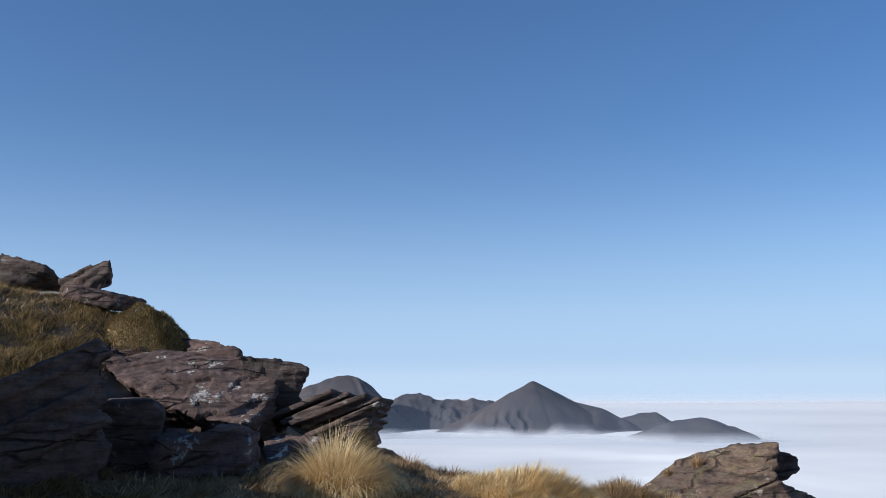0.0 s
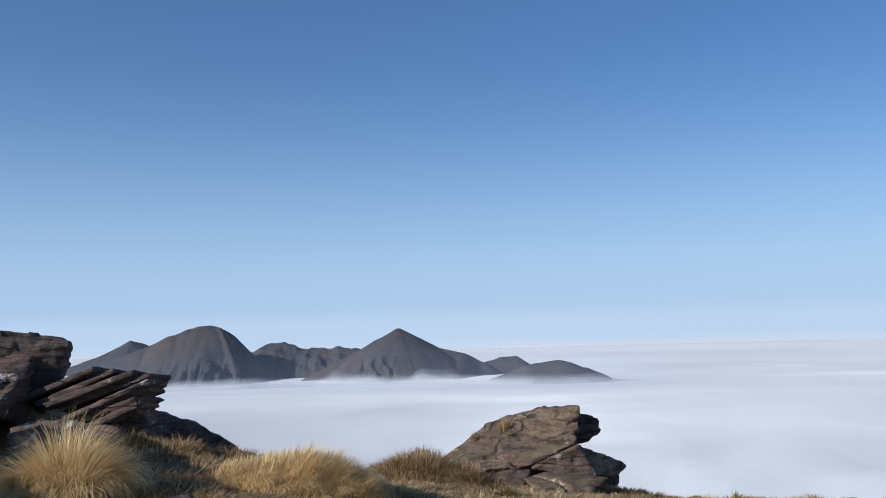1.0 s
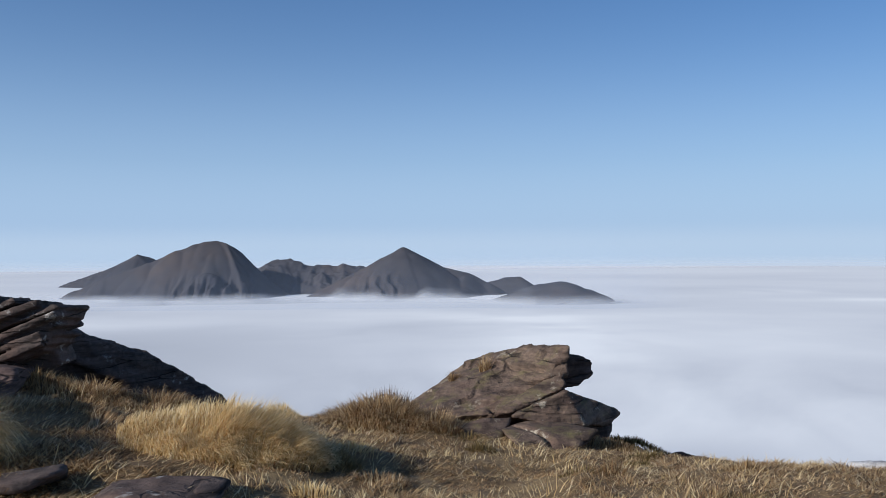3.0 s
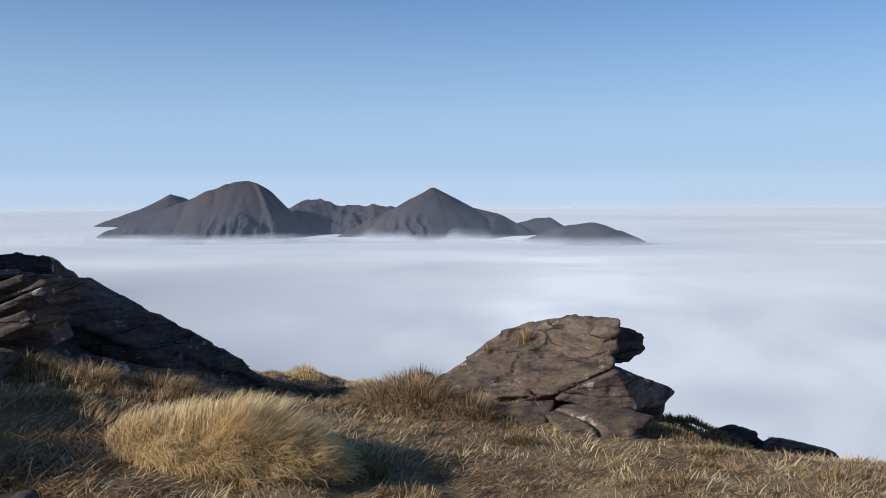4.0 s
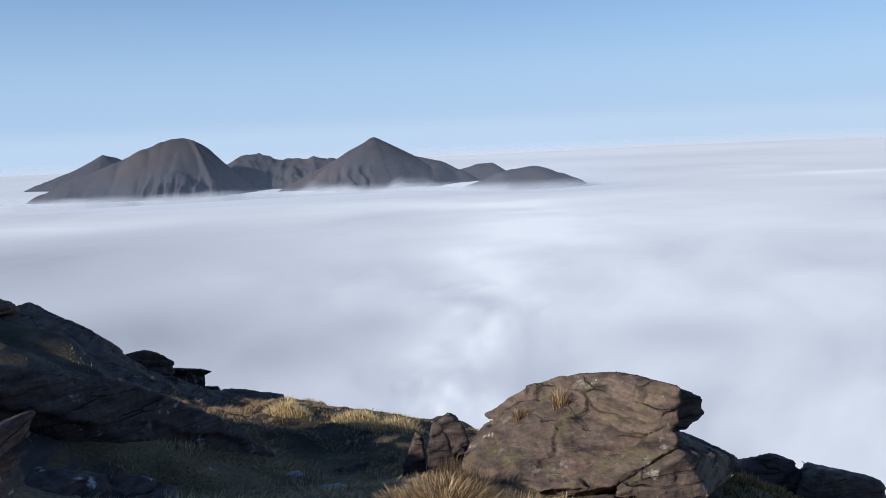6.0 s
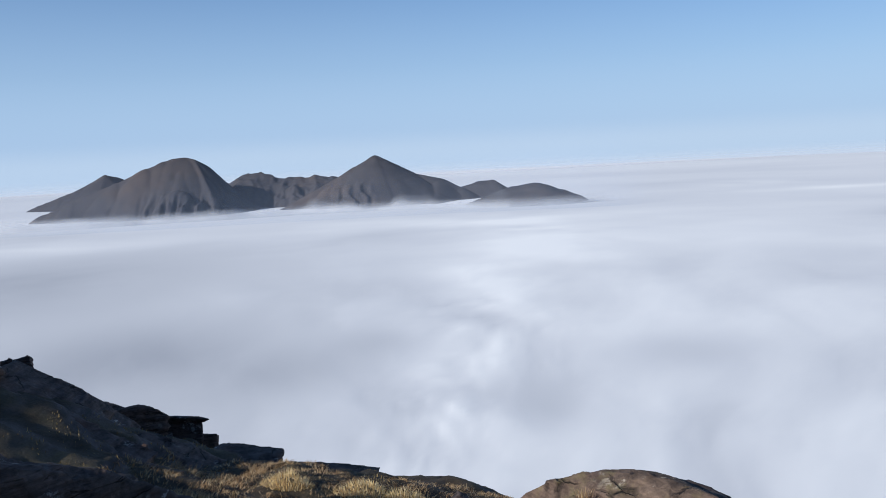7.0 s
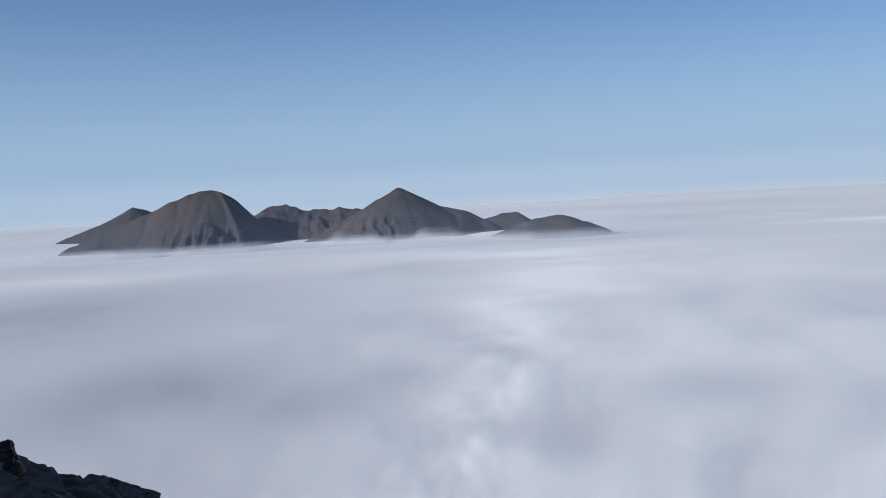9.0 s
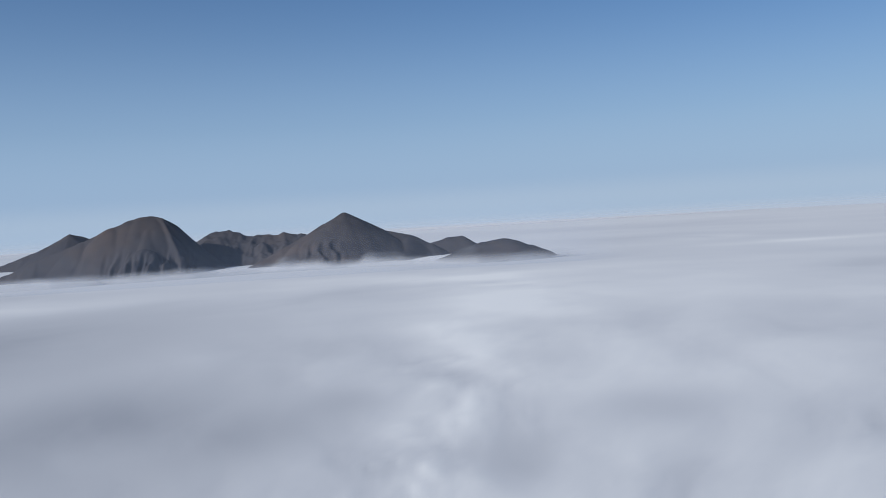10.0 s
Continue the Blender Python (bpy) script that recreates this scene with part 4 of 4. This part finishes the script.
def stone(at_xy, size, seed, material=None, label="pale quartz stone lying in the grass", name="pale_stone"):
    r = random.Random(seed)
    g = float(ground_height(np.array([at_xy[0]]), np.array([at_xy[1]]))[0])
    pts = []
    for k in range(11):
        a = k * 2.4 + r.uniform(-0.3, 0.3)
        pts.append((at_xy[0] + math.cos(a) * size[0] * r.uniform(0.7, 1), at_xy[1] + math.sin(a) * size[1] * r.uniform(0.7, 1), g + size[2] * r.uniform(-0.6, 1)))
    return rock(name, [pts], material or ROCK_WHITE, label, 0.012, 0.008, 0.004, seed, group="loose stones", category="stone")


stone((0.06, 7.35), (0.13, 0.08, 0.06), 71, ROCK_LICHEN, "lichened grey stone lying in the hollow")
stone((-0.28, 7.02), (0.07, 0.04, 0.03), 72)
stone((-0.58, 7.43), (0.08, 0.04, 0.03), 73)
stone((-0.03, 6.82), (0.12, 0.05, 0.03), 74)
stone((2.8, 4.8), (0.13, 0.1, 0.065), 75, None, "white quartz rock on the falling edge")
stone((1.62, 5.3), (0.03, 0.015, 0.012), 76)
stone((-0.06, 3.42), (0.24, 0.17, 0.05), 77, ROCK, "flat purple rock half buried in the turf", "half_buried_rock")
stone((-0.5, 3.45), (0.22, 0.15, 0.05), 78, ROCK, "flat purple rock half buried in the turf", "half_buried_rock")


# ---- grass ----
from mathutils.bvhtree import BVHTree

def blade_mesh(name, base, toward, length, bend, width, material, up=None):
    """Many tapering bent blades. base (n, 3), toward: the bearing that each one bends to, bend: how far it bows over."""
    n = len(base)
    if up is None:
        up = np.tile((0.0, 0.0, 1.0), (n, 1))
    out = np.stack([np.cos(toward), np.sin(toward), 0 * toward], -1)
    side = np.cross(out, up)
    side /= np.linalg.norm(side, axis=1, keepdims=True) + 1e-9
    turn = np.random.RandomState(n).uniform(-0.7, 0.7, n)[:, None]
    side = side * np.cos(turn) + out * np.sin(turn)
    verts = np.empty((n, 7, 3))
    for k, s in enumerate((0.0, 0.38, 0.75, 1.0)):
        b = np.maximum(bend, 0.02)
        at_s = base + up * (length * np.sin(b * s) / b)[:, None] + out * (length * (1 - np.cos(b * s)) / b)[:, None]
        w = side * (width * (1 - 0.85 * s) * 0.5)[:, None]
        if k < 3:
            verts[:, 2 * k], verts[:, 2 * k + 1] = at_s - w, at_s + w
        else:
            verts[:, 6] = at_s
    i = np.arange(n)[:, None] * 7
    tris = np.concatenate([i + t for t in ((0, 1, 3), (0, 3, 2), (2, 3, 5), (2, 5, 4), (4, 5, 6))], 1).reshape(-1, 3)
    me = bpy.data.meshes.new(name)
    me.vertices.add(n * 7)
    me.vertices.foreach_set("co", verts.astype(np.float32).ravel())
    faces_into(me, tris, True)
    me.materials.append(material)
    return me


def turf(name, n, xr, yr, length, width, material, label, seed, keep=None, lean=0.9, patch=0.5, comb=None, flat=0.0):
    """Grass rooted on the ground over a stretch of it, thicker and longer in clumps."""
    r = np.random.RandomState(seed)
    x, y = r.uniform(*xr, n), r.uniform(*yr, n)
    k = np.stack([x, y, 0 * x], -1)
    clump = fbm(k / 0.16, 3, seed)
    ok = r.uniform(-1, 1, n) < clump * patch * 2 + 0.5
    if keep is not None:
        ok &= keep(x, y, r)
    x, y, clump, k = x[ok], y[ok], clump[ok], k[ok]
    n = len(x)
    base = np.stack([x, y, ground_height(x, y) - 0.006], -1)
    long = length * (0.55 + 0.5 * np.clip(clump + 0.3, 0, 1.3)) * r.uniform(0.55, 1.25, n)
    flow = vnoise(k / 0.22, seed + 4) * 3.2 + r.normal(0, 0.7, n)
    if comb is not None:
        flow = comb + 0.35 * flow
    # flat: how far the blades lie over from the root up
    lie = flat * r.uniform(0.3, 1.5, n)
    up = np.stack([lie * np.cos(flow), lie * np.sin(flow), 1 + 0 * lie], -1)
    up /= np.linalg.norm(up, axis=1, keepdims=True)
    ob = new(name, blade_mesh(name, base, flow, long, np.abs(r.normal(lean, 0.35, n)), width * r.uniform(0.6, 1.3, n), material, up))
    return tagged(ob, label, "grass", kind="stuff")


def tussock(name, at_xy, n, radius, length, material, label, seed, bend=(0.3, 1.5), comb=None, comb_weight=0.0, stretch=1.0, width=0.0035, mound=0.0, z=None, skew=0.0, group="grass tussocks"):
    """A tuft whose blades spring from one crown and arch outwards. mound: height of the cushion that it covers; skew: how far the cushion rises to one side."""
    r = np.random.RandomState(seed)
    a, d = r.uniform(0, 2 * math.pi, n), np.sqrt(r.uniform(0, 1, n))
    x, y = at_xy[0] + np.cos(a) * d * radius * stretch, at_xy[1] + np.sin(a) * d * radius
    g = ground_height(x, y) if z is None else np.full(n, z)
    lump = fbm(np.stack([x, y, 0 * x], -1) / 0.09, 2, seed)
    base = np.stack([x, y, g - 0.01 + mound * (1 - d**2.2) * (1 + skew * np.cos(a) * d) * (1 + 0.12 * lump)], -1)
    toward = a + r.normal(0, 0.75, n) + 0.7 * lump
    if comb is not None:
        vx = np.cos(toward) * (1 - comb_weight) + math.cos(comb) * comb_weight
        vy = np.sin(toward) * (1 - comb_weight) + math.sin(comb) * comb_weight
        toward = np.arctan2(vy, vx)
    bow = bend[0] + (bend[1] - bend[0]) * d + r.normal(0, 0.35, n)
    long = length * r.uniform(0.45, 1.15, n) * (1.0 - 0.25 * d) * (1 + 0.15 * lump)
    # the cushion of dead thatch that the blades grow out of
    u, v = np.meshgrid(np.linspace(0, 1, 14), np.linspace(0, 2 * math.pi, 29), indexing="ij")
    cx, cy = at_xy[0] + np.cos(v) * u * radius * stretch, at_xy[1] + np.sin(v) * u * radius
    cz = (ground_height(cx, cy) if z is None else np.full(cx.shape, z)) - 0.02 + (0.88 * mound + 0.008) * (1 - u**2.2) * (1 + skew * np.cos(v) * u)
    thing = tagged(new(name), label, "grass", group=group)
    part("cushion", sheet_mesh("cushion", cx, cy, cz, THATCH), thing, "dark dead thatch")
    part("foliage", blade_mesh("foliage", base, toward, long, np.abs(bow), width * r.uniform(0.6, 1.3, n), material), thing)
    return thing


def top_of(thing, x, y):
    """Height of the highest face of a thing's parts over a place."""
    tops = []
    for ob in thing.children:
        tree = BVHTree.FromPolygons([v.co for v in ob.data.vertices], [p.vertices for p in ob.data.polygons])
        hit = tree.ray_cast(Vector((x, y, 5)), Vector((0, 0, -1)))[0]
        if hit is not None:
            tops.append(hit.z)
    return max(tops)


tussock("grass_tussock", (-0.85, 3.6), 6500, 0.14, 0.33, STRAW, "pale straw-coloured grass tussock springing up beside the rocks", 1, (0.25, 3.2), 0.3, 0.2, 1.15, 0.0044)
tussock("grass_tussock", (-0.02, 4.08), 13000, 0.29, 0.14, STRAW, "domed straw-coloured grass tussock combed by the wind", 3, (1.0, 2.6), 0.25, 0.5, 1.3, 0.0046, 0.09, skew=0.8)
tussock("grass_tussock", (0.3, 4.15), 2500, 0.14, 0.07, OLIVE, "low olive-green grass tuft beside the domed tussock", 4, (0.9, 1.8), None, 0, 1.2, 0.0035, 0.02)
for place, seed, label in (((-0.95, 4.72), 44, "straggling tawny grass hanging over the bank under the layered rock"), ((-0.7, 4.7), 45, "straggling tawny grass on the edge of the bank"),
                           ((-0.47, 4.8), 46, "straggling tawny grass at the end of the bank")):
    tussock("grass_tussock", place, 1700, 0.13, 0.095, TURF, label, seed, (0.9, 3.4), 0.1, 0.25, 1.5, 0.0045, 0.025)
tussock("heath_hummock", (-2.37, 5.1), 24000, 0.29, 0.032, OLIVE, "steep hummock of olive heath above the lichened rock", 13, (0.8, 2.6), None, 0, 1.2, 0.004, 0.24)
tussock("grass_tussock", (0.5, 5.3), 6500, 0.25, 0.12, TURF, "loose tawny grass clump at the foot of the boulder", 5, (0.9, 3.0), None, 0, 1.4, 0.0045, 0.05)
tussock("grass_tussock", (0.76, 5.25), 1500, 0.14, 0.1, TURF, "tawny grass clump leaning against the boulder", 6, (0.6, 1.8), None, 0, 1.2, 0.004, 0.02)
tussock("heather_clump", (0.56, 5.5), 1500, 0.13, 0.13, HEATHER, "dry brown heather clump in front of the boulder", 7, (0.1, 0.8), None, 0, 1.2, 0.004, 0.05)
tussock("heather_clump", (1.12, 5.38), 900, 0.1, 0.05, OLIVE, "green heath growing under the edge of the boulder", 48, (0.4, 1.6), None, 0, 1.8, 0.004, 0.03)
tussock("heather_clump", (1.75, 5.42), 3600, 0.2, 0.05, TURF, "low dull green heath behind the flat slabs", 8, (0.4, 1.4), None, 0, 1.3, 0.004, 0.05)
tussock("heather_clump", (2.02, 6.05), 7000, 0.36, 0.04, OLIVE, "low green heath on the falling edge", 9, (0.7, 2.4), None, 0, 1.2, 0.005, 0.16)
tussock("grass_tuft", (1.12, 6.05), 260, 0.035, 0.12, TURF, "dry grass tuft growing in a crack of the boulder", 11, (0.1, 1.0), width=0.004, z=top_of(boulder, 1.12, 6.05) - 0.01)
tussock("grass_tuft", (0.93, 6.1), 220, 0.03, 0.08, TURF, "small dry grass tuft on the boulder", 12, (0.2, 1.2), width=0.004, z=top_of(boulder, 0.93, 6.1) - 0.01)


# mounds of paler grass that stand in for sun patches in the hollow
for place, size, seed in (((-0.46, 8.43), 0.13, 41), ((0.1, 8.4), 0.16, 42), ((0.36, 8.25), 0.13, 43)):
    tussock("grass_tussock", place, 700, size, 0.065, STRAW, "raised straw-coloured grass patch, pale to show a sun patch in the hollow", seed, (0.6, 1.6), None, 0, 1.5, 0.006, 0.07)


scatter = random.Random(9)
for k in range(18):
    place = (scatter.uniform(0.3, 2.7), scatter.uniform(3.5, 5.15))
    tussock("grass_tuft", place, 320, scatter.uniform(0.05, 0.1), scatter.uniform(0.035, 0.055), (TURF, STRAW, OLIVE)[k % 3], "small withered grass tuft standing in the turf", 500 + k,
            (0.3, 1.8), None, 0, 1.2, 0.005, 0.012, group="grass tufts in the turf")


def near_only(x, y, r):
    return r.uniform(0, 1, len(x)) < 1.15 - 0.14 * np.maximum(0, y - 3.5)


turf("withered_turf", 190000, (-0.6, 3.2), (2.6, 6.6), 0.036, 0.0042, TURF, "matted withered brown turf", 21, near_only, 1.5, flat=1.5)
turf("tangled_turf", 90000, (-0.9, 3.2), (2.6, 6.6), 0.055, 0.0042, TURF, "tangled dead grass in the turf", 31, near_only, 1.9, flat=1.9)
turf("dry_grass", 22000, (-0.6, 3.2), (2.7, 6.4), 0.06, 0.004, STRAW, "pale dry grass blades standing in the turf", 22, near_only, 1.3, 1.0, flat=1.2)
turf("bank_grass", 26000, (-1.3, -0.3), (3.3, 5.2), 0.05, 0.005, TURF, "brown grass on the shaded bank", 23, None, 1.4, flat=0.8)
turf("bank_straw", 4500, (-1.1, -0.4), (4.55, 5.1), 0.08, 0.0045, TURF, "tawny grass on the bank under the layered rock", 24, None, 1.2, 0.9)


def off_rocks(x, y, r):
    return ~((x > -2.4) & (x < -1.2) & (y > 3.9) & (y < 5.6)) & ~((y > 5.6) & (x > -2.6))


turf("hill_grass", 120000, (-5.0, -1.3), (3.0, 6.0), 0.065, 0.005, OLIVE, "rough olive grass on the bank above the rocks", 25, off_rocks, 1.3, flat=1.0)
turf("hill_straw", 24000, (-5.0, -1.5), (3.2, 6.0), 0.07, 0.005, TURF, "tawny grass on the bank above the rocks", 26, off_rocks, 1.2, 1.0, flat=0.9)
turf("hollow_grass", 60000, (-1.6, 2.0), (6.4, 9.6), 0.045, 0.006, TURF, "tawny grass in the shaded hollow", 27, None, 1.2, 0.8, flat=0.7)
turf("ridge_grass", 6000, (-2.2, 0.5), (8.0, 12.5), 0.03, 0.008, OLIVE, "sparse grass on the shaded ridge", 28, None, 1.1, 0.9)
turf("edge_grass", 26000, (2.2, 4.2), (3.0, 7.4), 0.035, 0.004, TURF, "short brown turf on the falling edge", 29, None, 1.1)
turf("path_turf", 30000, (-2.2, 4.5), (-2.5, 2.7), 0.06, 0.009, TURF, "matted withered brown turf on the broad summit", 30, None, 1.2, flat=1.2)
